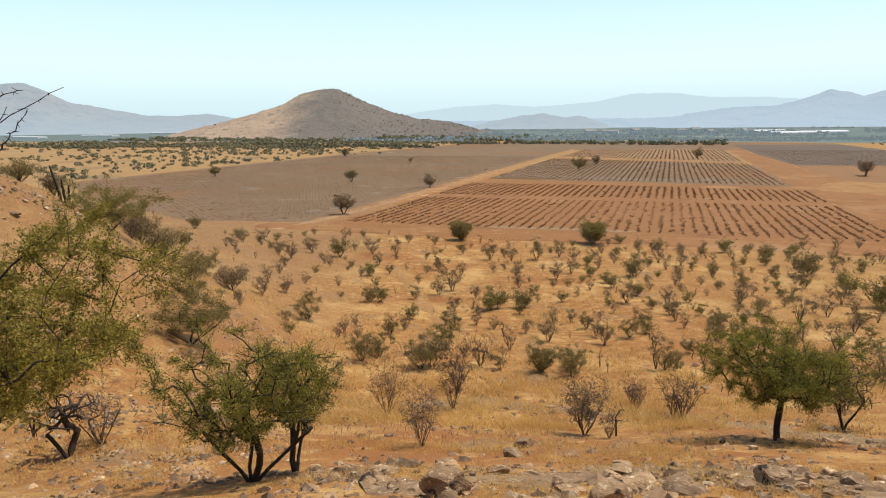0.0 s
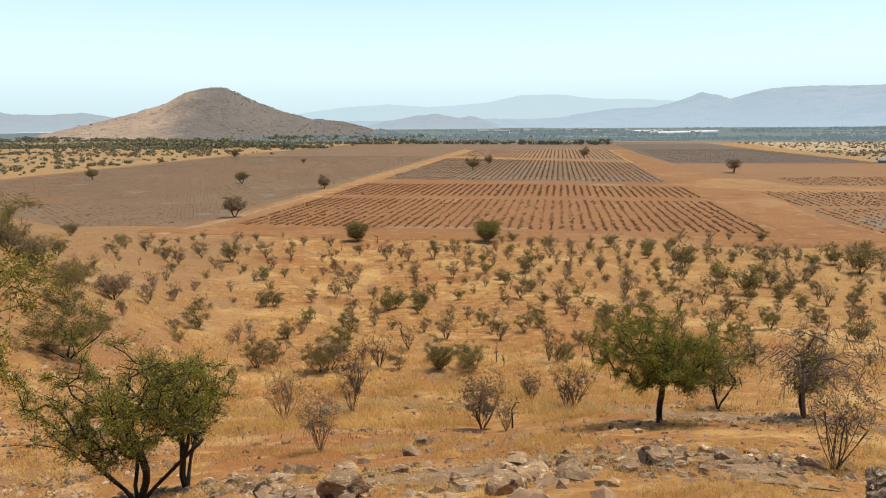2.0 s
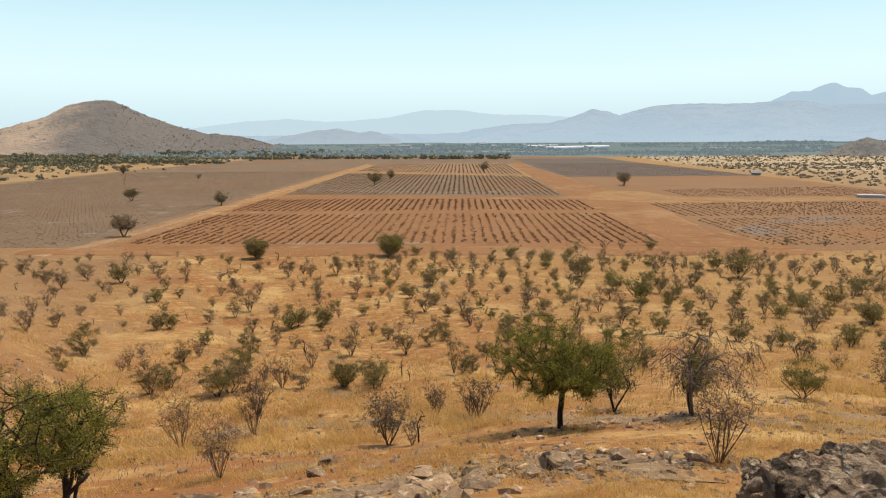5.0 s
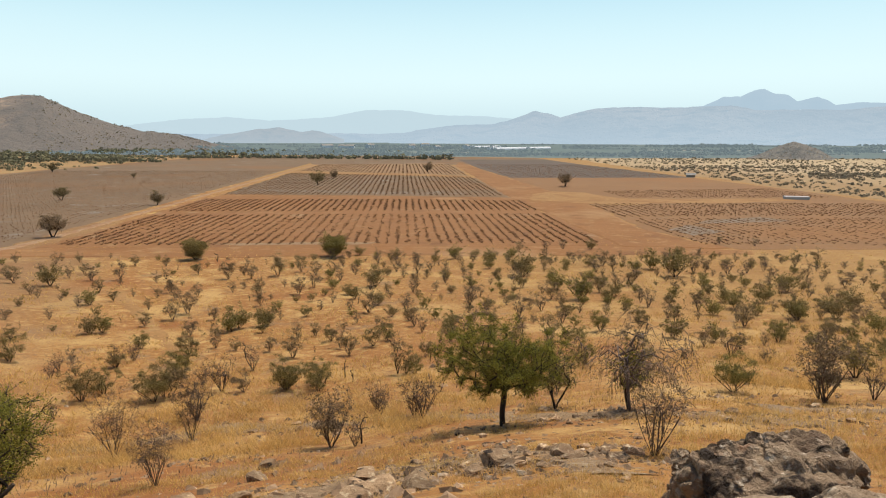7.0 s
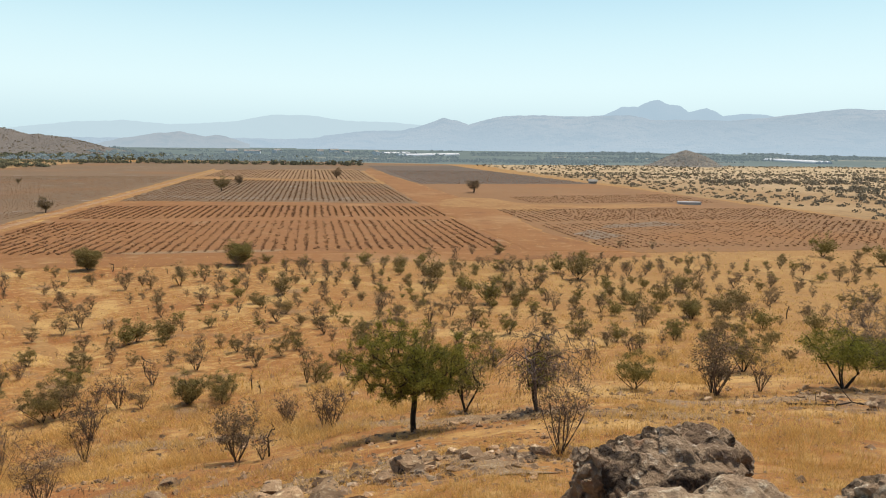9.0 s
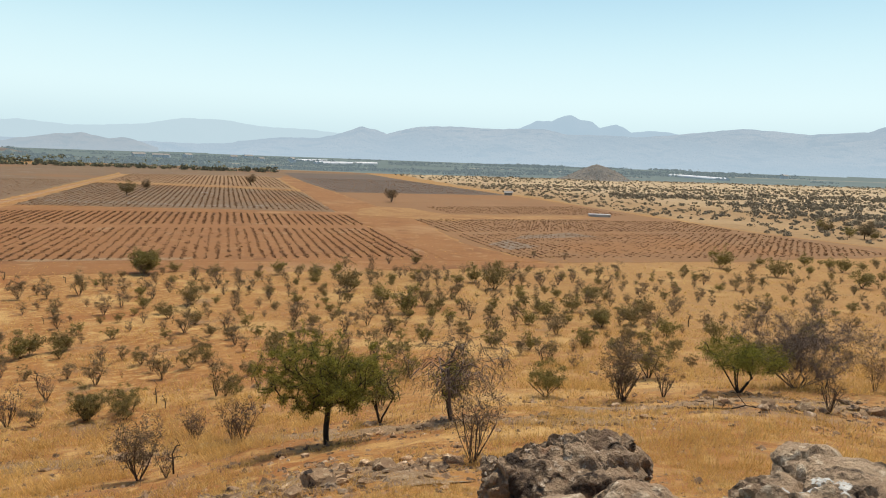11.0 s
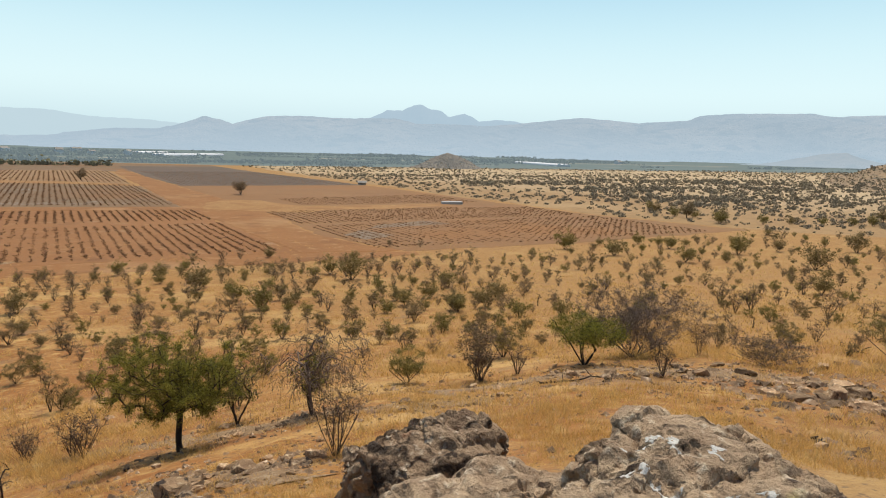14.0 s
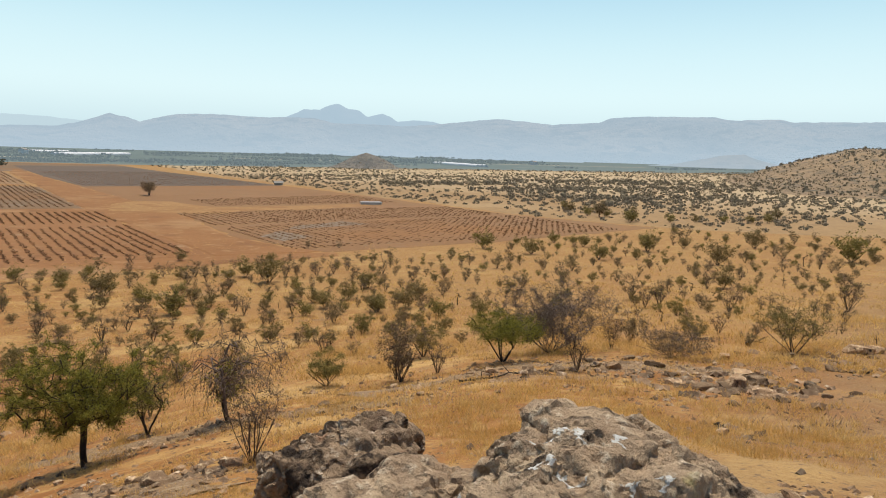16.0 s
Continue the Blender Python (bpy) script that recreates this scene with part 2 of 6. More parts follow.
MAT_TANK = surface("pale_tank_concrete", (0.55, 0.54, 0.52), (0.48, 0.47, 0.45), scale=0.5, fine=3.0, bump=0.2)
# knoll rock, part of its paleness a painted haze glow
MAT_KNOLL = surface("grey_rocky_knoll", (0.28, 0.215, 0.145), (0.19, 0.145, 0.10), (0.10, 0.085, 0.06), scale=0.06, fine=0.25, cut=0.50, bump=1.0, dist=2.5, haze=(HAZE_GLOW, 0.13))
MAT_WHITE = surface("white_sheet", (0.8, 0.8, 0.8), (0.75, 0.76, 0.78), scale=0.05, fine=0.5, bump=0.0, rough=0.5)
MAT_CONCRETE = surface("pale_concrete", (0.30, 0.28, 0.25), (0.36, 0.34, 0.31), scale=0.5, fine=3.0, bump=0.2)
MAT_GRASS = surface("straw_blades", (0.72, 0.46, 0.15), (0.58, 0.34, 0.10), (0.78, 0.56, 0.23), scale=0.25, fine=1.5, bump=0.0, rough=0.7, island=0.25, glow_through=0.45)
MAT_GRAVEL = surface("gravel_stone", (0.38, 0.25, 0.145), (0.21, 0.135, 0.08), (0.54, 0.43, 0.30), scale=1.0, fine=3.0, bump=0.3, island=0.5)
MAT_TWIG_PURPLE = surface("grey_twig", (0.18, 0.138, 0.112), (0.13, 0.098, 0.08), (0.25, 0.205, 0.17), scale=2.0, fine=15.0, bump=0.2, dist=0.01)
MAT_BROWN = surface("brown_field_soil", (0.25, 0.128, 0.052), (0.28, 0.148, 0.062), (0.24, 0.155, 0.082), scale=0.03, fine=0.3, cut=0.57, bump=0.3, broad=(((0.28, 0.135, 0.048), 0.015, 0.52),))
MAT_PALE_SOIL = surface("pale_grey_soil", (0.22, 0.155, 0.10), (0.20, 0.12, 0.06), (0.29, 0.245, 0.195), scale=0.3, fine=1.0, cut=0.5, bump=0.3)
MAT_STONY = surface("stony_earth", (0.33, 0.212, 0.112), (0.26, 0.165, 0.088), (0.42, 0.31, 0.19), scale=0.9, fine=5.0, cut=0.53, bump=1.0, dist=0.08, d=((0.15, 0.10, 0.062), 8.0, 0.58), broad=(((0.38, 0.225, 0.09), 1.3, 0.58),))
MAT_STRAW_FIELD = surface("stubbly_field_soil", (0.27, 0.155, 0.075), (0.31, 0.19, 0.09), (0.24, 0.15, 0.09), scale=0.03, fine=0.3, cut=0.56, bump=0.3)
MAT_DARK_FIELD = surface("dark_field_soil", (0.125, 0.092, 0.066), (0.15, 0.105, 0.075), (0.175, 0.13, 0.095), scale=0.02, fine=0.12, cut=0.56, bump=0.3)
# far stubble, paled by painted haze glow
MAT_TAN = surface("far_tan_field", (0.36, 0.30, 0.20), (0.30, 0.25, 0.17), scale=0.01, fine=0.1, bump=0.0, haze=(HAZE_GLOW, 0.2))

# ---- the lie of the land: heights above the plain along lines from the lookout ----
RADII = (0.0, 6.0, 10.0, 15.0, 22.0, 32.0, 46.0, 70.0, 105.0, 150.0)
SLOPE = {}
SLOPE[-60] = (18.5, 16.8, 15.2, 13.4, 11.4, 14.0, 20.0, 19.0, 13.0, 4.0)
SLOPE[-34] = (18.5, 16.2, 14.4, 12.4, 10.2, 12.2, 19.2, 14.0, 4.0, 0.0)
SLOPE[-26] = (18.5, 16.1, 14.2, 12.2, 10.1, 10.8, 15.0, 10.5, 3.0, 0.0)
SLOPE[-20] = (18.5, 16.0, 14.2, 12.1, 10.0, 9.0, 9.2, 7.2, 4.0, 0.0)
SLOPE[-11] = (18.5, 16.0, 14.2, 12.1, 9.7, 6.5, 4.6, 3.2, 1.6, 0.0)
SLOPE[0] = (18.5, 16.0, 14.2, 12.1, 9.5, 6.0, 3.8, 1.9, 0.6, 0.0)
SLOPE[14] = (18.5, 16.1, 14.3, 12.1, 9.3, 6.4, 4.0, 1.9, 0.6, 0.0)
SLOPE[27] = (18.5, 16.1, 14.5, 12.8, 10.4, 7.4, 4.9, 2.2, 0.5, 0.0)
SLOPE[40] = (18.5, 16.3, 14.8, 13.1, 11.3, 8.4, 5.7, 2.7, 0.6, 0.0)
SLOPE[52] = (18.5, 16.5, 15.0, 13.5, 11.9, 9.0, 6.2, 3.3, 1.2, 0.0)
SLOPE[66] = (18.5, 16.7, 15.3, 14.0, 12.4, 10.5, 7.8, 4.9, 2.2, 0.4)
SLOPE[80] = (18.5, 16.9, 15.6, 14.1, 12.3, 10.6, 8.8, 6.3, 3.4, 1.2)
SLOPE[95] = (18.5, 17.2, 16.0, 14.6, 13.0, 11.6, 10.0, 7.6, 4.5, 2.0)
SLOPE[130] = (18.5, 18.5, 18.4, 18.2, 18.0, 17.5, 16.5, 14.5, 11.0, 6.0)
SLOPE[180] = (18.5, 19.4, 20.4, 21.6, 23.2, 25.5, 28.5, 33.0, 36.0, 34.0)
SLOPE[240] = (18.5, 19.0, 19.6, 20.2, 21.0, 22.0, 23.5, 25.5, 26.0, 22.0)


def lie_of_the_land():
    """A smooth polar table of heights, one row a degree, in steps of log radius."""
    az = np.arange(-60, 300)
    keys = sorted(SLOPE)
    table = np.array([SLOPE[k] for k in keys] + [SLOPE[-60]])
    rr = np.exp(np.linspace(math.log(2.0), math.log(400.0), 160)) - 2.0
    rings = np.array([np.interp(rr, RADII + (260.0,), list(row) + [0.0]) for row in table])
    full = np.array([np.interp(az, keys + [300], rings[:, j]) for j in range(len(rr))]).T
    for _ in range(3):
        full = (np.roll(full, 1, 0) + np.roll(full, -1, 0) + full + np.roll(full, 2, 0) + np.roll(full, -2, 0)) / 5
        pad = np.pad(full, ((0, 0), (2, 2)), mode="edge")
        full = sum(pad[:, k:k + len(rr)] for k in range(5)) / 5
    return full


LAND = lie_of_the_land()


def waves(x, y):
    """Gentle unevenness of the slope."""
    return (0.10 * np.sin(x * 0.51 + 1.3 * np.sin(y * 0.23)) * np.sin(y * 0.37 + 0.8) + 0.05 * np.sin(x * 1.7 + y * 0.9 + np.sin(y * 1.1)) * np.cos(y * 1.45 - x * 0.4)
            + 0.025 * np.sin(x * 4.1 - y * 2.2 + np.sin(x * 2.3)) * np.sin(y * 5.3 + x))


def ground_z(x, y):
    x, y = np.asarray(x, float), np.asarray(y, float)
    r = np.hypot(x, y)
    a = (np.degrees(np.arctan2(x, y)) + 60) % 360
    s = np.clip((np.log(r + 2.0) - math.log(2.0)) / (math.log(400.0) - math.log(2.0)) * 159, 0, 158.999)
    i, j = np.floor(a).astype(int), np.floor(s).astype(int)
    u, v = a - i, s - j
    k = (i + 1) % 360
    i = i % 360
    z = LAND[i, j] * (1 - u) * (1 - v) + LAND[k, j] * u * (1 - v) + LAND[i, j + 1] * (1 - u) * v + LAND[k, j + 1] * u * v
    fade = np.clip((150 - r) / 90, 0, 1) * np.clip((r - 1) / 6, 0, 1)
    return np.where(r > 380, 0.0, z) + waves(x, y) * fade * np.clip(z / 2.0, 0, 1)
# ---- end of the lie of the land ----


def gz(x, y):
    return float(ground_z(x, y))


def mesh_of(name, verts, faces, smooth=False):
    me = bpy.data.meshes.new(name)
    me.from_pydata([tuple(v) for v in verts], [], [tuple(int(i) for i in f) for f in faces])
    if smooth:
        me.polygons.foreach_set("use_smooth", [True] * len(me.polygons))
    me.update()
    return me


def part(name, me, material, parent=None, label=""):
    """Links a mesh as one object under a thing or a part."""
    ob = new(name, me)
    if material and not me.materials:
        me.materials.append(material)
    if parent:
        ob.parent = parent
    return tagged(ob, label)


def grid_faces(nu, nv, wrap=False):
    return [(i * nv + j, ((i + 1) % nu) * nv + j, ((i + 1) % nu) * nv + j + 1, i * nv + j + 1)
            for i in range(nu if wrap else nu - 1) for j in range(nv - 1)]


def build_ground():
    az = np.concatenate([np.arange(-38, 93, 0.45), np.arange(93, 322, 3.0)])
    rr = np.concatenate([[0.0], 0.4 * np.exp(np.arange(0, 1, 1 / 210) * math.log(4900 / 0.4)), [4900.0]])
    A, R = np.meshgrid(np.radians(az), rr, indexing="ij")
    X, Y = R * np.sin(A), R * np.cos(A)
    Z = ground_z(X, Y)
    me = mesh_of("ground", np.stack([X, Y, Z], -1).reshape(-1, 3), [f[::-1] for f in grid_faces(len(az), len(rr), True)], True)
    ob = part("ground", me, MAT_SLOPE)
    tagged(ob, "sunburnt orange hillside and plain with dry grass", "ground", kind="structure")


build_ground()

# the plain's own axes: u runs up the vine rows, v across them
ROW_AZ = radians(18.2)


def plain(u, v):
    return u * math.sin(ROW_AZ) + v * math.cos(ROW_AZ), u * math.cos(ROW_AZ) - v * math.sin(ROW_AZ)


def sheet(name, outline, lift, material, label, category="field", step=4.0):
    """A flat stretch of land with frayed edges, laid over the ground; outline in the plain's axes."""
    rng = np.random.default_rng(len(name))
    pts = []
    for (u0, v0), (u1, v1) in zip(outline, outline[1:] + outline[:1]):
        n = max(1, int(math.hypot(u1 - u0, v1 - v0) / step))
        for k in range(n):
            w = rng.normal(0, 0.11 * step, 2) if k else (0, 0)
            x, y = plain(u0 + (u1 - u0) * k / n + w[0], v0 + (v1 - v0) * k / n + w[1])
            pts.append((x, y, gz(x, y) + lift))
    bm = bmesh.new()
    face = bm.faces.new([bm.verts.new(p) for p in pts])
    face.normal_update()
    if face.normal.z < 0:
        face.normal_flip()
    inner = face
    bmesh.ops.inset_individual(bm, faces=[face], thickness=min(1.6, step * 0.25), depth=0.0, use_even_offset=False)  # the rim runs out into the ground
    low = {v for v in bm.verts} - set(inner.verts)
    for v in low:
        v.co.z -= lift + 0.03
    bmesh.ops.triangulate(bm, faces=bm.faces[:])
    me = bpy.data.meshes.new(name)
    bm.to_mesh(me)
    ob = part(name, me, material)
    return tagged(ob, label, category, kind="structure")


sheet("field_floor_main", [(124, -66), (123.5, -20), (123.5, 41), (168, 40), (222, 36), (229, -30), (233, -66)], 0.05, MAT_RED, "ploughed red-brown vineyard soil")
sheet("field_floor_west", [(124, -72), (122, -98), (150, -150), (198, -212), (430, -214), (700, -200), (720, -72)], 0.05, MAT_GREY, "grey-brown vineyard soil on the plain")
sheet("field_floor_east", [(118, 60), (117, 105), (121, 168), (173, 156), (274, 154), (395, 147), (395, 52), (275, 55), (200, 57), (150, 53)], 0.05, MAT_BROWN, "brown vineyard soil beside scrubland")
sheet("field_floor_far", [(520, -68), (520, 135), (690, 135), (790, -100), (720, -100)], 0.055, MAT_GREY, "far grey field at the valley's end")
sheet("field_floor_dark", [(347, 54), (347, 150), (395, 147), (524, 137), (640, 135), (640, 50), (450, 50)], 0.10, MAT_DARK_FIELD, "dark grey field of bare vines")
sheet("orange_margin", [(112, -75), (122, -78), (125, -60), (124.5, 43), (118, 62), (112, 60), (113, 0)], 0.07, MAT_ORANGE, "bare orange earth along the vineyard", "ground")
sheet("field_floor_middle", [(246, -64), (239, -7), (231, 37), (347, 37), (368, 4), (381, -39), (392, -64)], 0.08, MAT_GREY, "greyer vineyard soil between two tracks")
sheet("field_floor_straw", [(427, -64), (405, -41), (391, 4), (362, 35), (503, 37), (548, 32), (525, -62)], 0.08, MAT_STRAW_FIELD, "straw-coloured field with far rows of vines")
sheet("track_west", [(110, -70.9), (122, -71.1), (420, -68.3), (520, -67.6), (520, -65.7), (420, -66.2), (122, -68.7), (110, -68.6)], 0.10, MAT_TRACK, "pale dirt track between the vineyards", "track", 2.0)
sheet("track_east", [(122, 40), (168, 39), (224, 36), (275, 36.5), (356, 37), (503, 38), (560, 44), (560, 48), (448, 50), (346, 53), (275, 56), (200, 58), (173, 55), (151, 53), (140, 55), (120, 60)], 0.12, MAT_ORANGE, "orange dirt track between the vineyards", "track")
sheet("track_cross", [(226, -64), (226, -7), (219, 37), (231, 37), (240, -7), (247, -64)], 0.11, MAT_ORANGE, "orange dirt track across the vineyard", "track")
sheet("track_cross_far", [(392, -64), (381, -39), (368, 4), (346, 35), (362, 36), (391, 4), (405, -41), (427, -64)], 0.11, MAT_STRAW, "straw-coloured track across the vineyard", "track")
sheet("straw_meadow", [(220, 40), (206, 60), (203, 69), (216, 82), (232, 72), (252, 68), (258, 56), (246, 46)], 0.14, MAT_STRAW, "dry yellow grass between the vineyards", "meadow")
sheet("straw_lane", [(212, 70), (208, 100), (218, 130), (226, 130), (224, 100), (226, 72)], 0.12, MAT_STRAW, "dry yellow lane between two blocks of vines", "meadow")
sheet("brown_fallow", [(280, 57), (284, 150), (345, 150), (345, 55)], 0.09, MAT_BROWN, "bare brown fallow field", "field")
sheet("pale_strip", [(262, -62), (248, -14), (243, 14), (250, 16), (258, -10), (274, -60)], 0.13, MAT_PALE_SOIL, "pale stony strip among greyer vines", "ground", 3.0)
sheet("scrubland_floor", [(110, 175), (173, 157), (274, 154), (640, 163), (690, 172), (690, 420), (640, 900), (420, 1300), (-150, 1300), (-60, 330)], 0.045, MAT_PALE, "pale dry grassland dotted with bushes", "scrubland", 20.0)
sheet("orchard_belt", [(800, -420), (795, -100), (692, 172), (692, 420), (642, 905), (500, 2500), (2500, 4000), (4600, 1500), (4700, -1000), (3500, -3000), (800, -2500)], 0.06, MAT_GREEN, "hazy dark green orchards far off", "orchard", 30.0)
sheet("pale_patch", [(138, 60), (148, 58), (166, 76), (172, 92), (162, 96), (146, 78)], 0.12, MAT_PALE_SOIL, "pale grey stony patch among the vines", "ground", 3.0)
sheet("pale_patch_south", [(126, -30), (129, -36), (131, -20), (130, -4), (127, -6)], 0.13, MAT_STONY, "pale grey stony strip at the vineyard's edge", "ground", 3.0)
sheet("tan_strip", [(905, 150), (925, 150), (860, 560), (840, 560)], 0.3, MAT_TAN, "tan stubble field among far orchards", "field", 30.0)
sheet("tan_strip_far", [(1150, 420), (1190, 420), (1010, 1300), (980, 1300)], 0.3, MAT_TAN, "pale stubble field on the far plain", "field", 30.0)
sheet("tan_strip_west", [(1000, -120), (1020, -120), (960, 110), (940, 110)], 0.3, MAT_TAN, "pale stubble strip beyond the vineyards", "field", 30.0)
sheet("straw_plain_west", [(130, -110), (160, -260), (230, -700), (420, -1300), (798, -1300), (798, -420), (760, -200), (430, -217), (198, -212)], 0.04, MAT_STRAW_W, "yellow grassland with dark shrubs", "scrubland", 15.0)


def ridge(name, crest, far, front, back, material, label, rough=0.12, seed=0, rows=40, fine=0.25, category="hill"):
    """A hill or range: crest gives (bearing, degrees above the eye's level), far its distance, front and back its depth."""
    az = np.arange(crest[0][0], crest[-1][0] + 1e-6, fine)
    el = np.interp(az, [a for a, _ in crest], [e for _, e in crest])
    el = el + np.array([noise.fractal(Vector((a * 1.3, seed, 0)), 0.8, 2.1, 5) for a in az]) * 0.05
    top = 20 + far * np.tan(np.radians(el))
    s = np.linspace(-1, 1, rows)
    verts = []
    for a, t in zip(az, top):
        for k in s:
            r = far + (front if k < 0 else back) * k
            h = (0.5 + 0.5 * math.cos(math.pi * k)) ** 0.85
            x, y = r * math.sin(radians(a)), r * math.cos(radians(a))
            q = Vector((x, y, 0)) / max(front, 60) * 2.2
            f = noise.fractal(q + Vector((seed, 0, 0)), 0.9, 2.1, 5) * rough
            gully = (1 - h) * 1.6 * h * noise.fractal(q * 1.4 + Vector((0, seed, 0)), 0.8, 2.0, 4) * 0.34
            z = -3 + (max(t, 0) + 3) * max(0, h + gully + f * h * (0.06 + 1 - h))
            verts.append((x, y, z))
    me = mesh_of(name, verts, [f[::-1] for f in grid_faces(len(az), rows)], True)
    return tagged(part(name, me, material), label, category, kind="structure")


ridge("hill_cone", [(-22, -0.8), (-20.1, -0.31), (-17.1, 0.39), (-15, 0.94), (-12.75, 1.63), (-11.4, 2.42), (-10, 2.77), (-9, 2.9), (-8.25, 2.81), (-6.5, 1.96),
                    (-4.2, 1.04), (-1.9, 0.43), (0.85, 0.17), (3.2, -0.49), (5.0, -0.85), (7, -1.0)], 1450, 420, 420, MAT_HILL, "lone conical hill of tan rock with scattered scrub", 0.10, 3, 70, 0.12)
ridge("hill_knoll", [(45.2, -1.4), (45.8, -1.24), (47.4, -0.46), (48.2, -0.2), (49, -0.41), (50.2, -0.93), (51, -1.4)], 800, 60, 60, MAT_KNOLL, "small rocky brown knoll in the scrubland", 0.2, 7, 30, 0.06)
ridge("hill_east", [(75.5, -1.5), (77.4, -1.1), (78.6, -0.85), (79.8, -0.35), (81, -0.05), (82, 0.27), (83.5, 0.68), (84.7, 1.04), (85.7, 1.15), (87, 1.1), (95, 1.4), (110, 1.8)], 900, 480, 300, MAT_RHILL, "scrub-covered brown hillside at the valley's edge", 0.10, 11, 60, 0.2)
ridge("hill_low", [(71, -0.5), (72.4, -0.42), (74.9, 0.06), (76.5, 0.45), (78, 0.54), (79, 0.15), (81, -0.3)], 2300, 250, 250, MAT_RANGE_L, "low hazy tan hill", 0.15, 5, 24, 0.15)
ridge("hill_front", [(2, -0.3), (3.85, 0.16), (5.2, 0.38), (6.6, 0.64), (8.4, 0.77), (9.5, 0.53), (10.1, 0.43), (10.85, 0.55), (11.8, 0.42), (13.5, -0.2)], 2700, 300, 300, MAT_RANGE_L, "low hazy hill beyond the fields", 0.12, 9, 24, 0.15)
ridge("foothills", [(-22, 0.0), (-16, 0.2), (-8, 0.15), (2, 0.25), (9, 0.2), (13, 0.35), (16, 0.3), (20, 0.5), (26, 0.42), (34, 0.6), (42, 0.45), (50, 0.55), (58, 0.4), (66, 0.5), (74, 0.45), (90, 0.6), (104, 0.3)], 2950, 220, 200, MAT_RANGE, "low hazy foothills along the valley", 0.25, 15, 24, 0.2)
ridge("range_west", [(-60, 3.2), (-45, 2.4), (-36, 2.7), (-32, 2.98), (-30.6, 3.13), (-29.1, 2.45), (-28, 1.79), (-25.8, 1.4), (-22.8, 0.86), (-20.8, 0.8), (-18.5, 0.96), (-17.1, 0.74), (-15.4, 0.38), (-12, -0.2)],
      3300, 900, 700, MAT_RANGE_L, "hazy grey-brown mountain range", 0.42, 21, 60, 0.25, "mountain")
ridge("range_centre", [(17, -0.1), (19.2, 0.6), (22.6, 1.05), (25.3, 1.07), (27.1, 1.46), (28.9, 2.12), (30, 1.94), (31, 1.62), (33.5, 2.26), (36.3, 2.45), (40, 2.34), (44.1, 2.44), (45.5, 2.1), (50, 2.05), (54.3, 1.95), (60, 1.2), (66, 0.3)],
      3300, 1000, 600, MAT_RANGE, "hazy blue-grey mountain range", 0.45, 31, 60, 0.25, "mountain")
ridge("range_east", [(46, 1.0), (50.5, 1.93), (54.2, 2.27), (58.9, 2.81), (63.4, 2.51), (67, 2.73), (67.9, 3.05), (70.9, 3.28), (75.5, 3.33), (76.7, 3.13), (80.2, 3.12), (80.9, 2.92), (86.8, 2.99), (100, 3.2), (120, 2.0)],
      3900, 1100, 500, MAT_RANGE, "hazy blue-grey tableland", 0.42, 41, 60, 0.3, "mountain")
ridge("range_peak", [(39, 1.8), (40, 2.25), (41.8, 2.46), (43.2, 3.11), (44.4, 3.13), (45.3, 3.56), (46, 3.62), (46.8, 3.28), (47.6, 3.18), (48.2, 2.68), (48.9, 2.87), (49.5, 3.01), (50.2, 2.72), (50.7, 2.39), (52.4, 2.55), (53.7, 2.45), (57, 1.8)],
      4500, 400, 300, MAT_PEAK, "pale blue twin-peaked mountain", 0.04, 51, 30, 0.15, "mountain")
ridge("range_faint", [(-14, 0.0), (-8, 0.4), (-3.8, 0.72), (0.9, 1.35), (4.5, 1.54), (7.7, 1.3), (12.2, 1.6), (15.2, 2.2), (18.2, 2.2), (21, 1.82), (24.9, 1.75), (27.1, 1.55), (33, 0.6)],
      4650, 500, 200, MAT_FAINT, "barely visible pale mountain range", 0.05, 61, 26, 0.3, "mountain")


# ---- plants ----
def tubes(chains):
    """Tapered tubes along (points, radii); thick ones rounder."""
    V, F = [], []
    for pts, rad in chains:
        base, n = len(V), len(pts)
        sides = 7 if max(rad) > 0.06 else 5 if max(rad) > 0.025 else 3
        for i, p in enumerate(pts):
            d = (pts[min(i + 1, n - 1)] - pts[max(i - 1, 0)])
            d = d / (np.linalg.norm(d) + 1e-9)
            h = np.array((0, 0, 1.0)) if abs(d[2]) < 0.9 else np.array((1.0, 0, 0))
            s = np.cross(d, h)
            s /= np.linalg.norm(s)
            t = np.cross(d, s)
            for k in range(sides):
                a = 2 * math.pi * k / sides
                V.append(p + rad[i] * (s * math.cos(a) + t * math.sin(a)))
        for i in range(n - 1):
            for k in range(sides):
                a, b = base + i * sides + k, base + i * sides + (k + 1) % sides
                F.append((a, b, b + sides, a + sides))
        F.append(tuple(base + (n - 1) * sides + k for k in range(sides)))
    return V, F


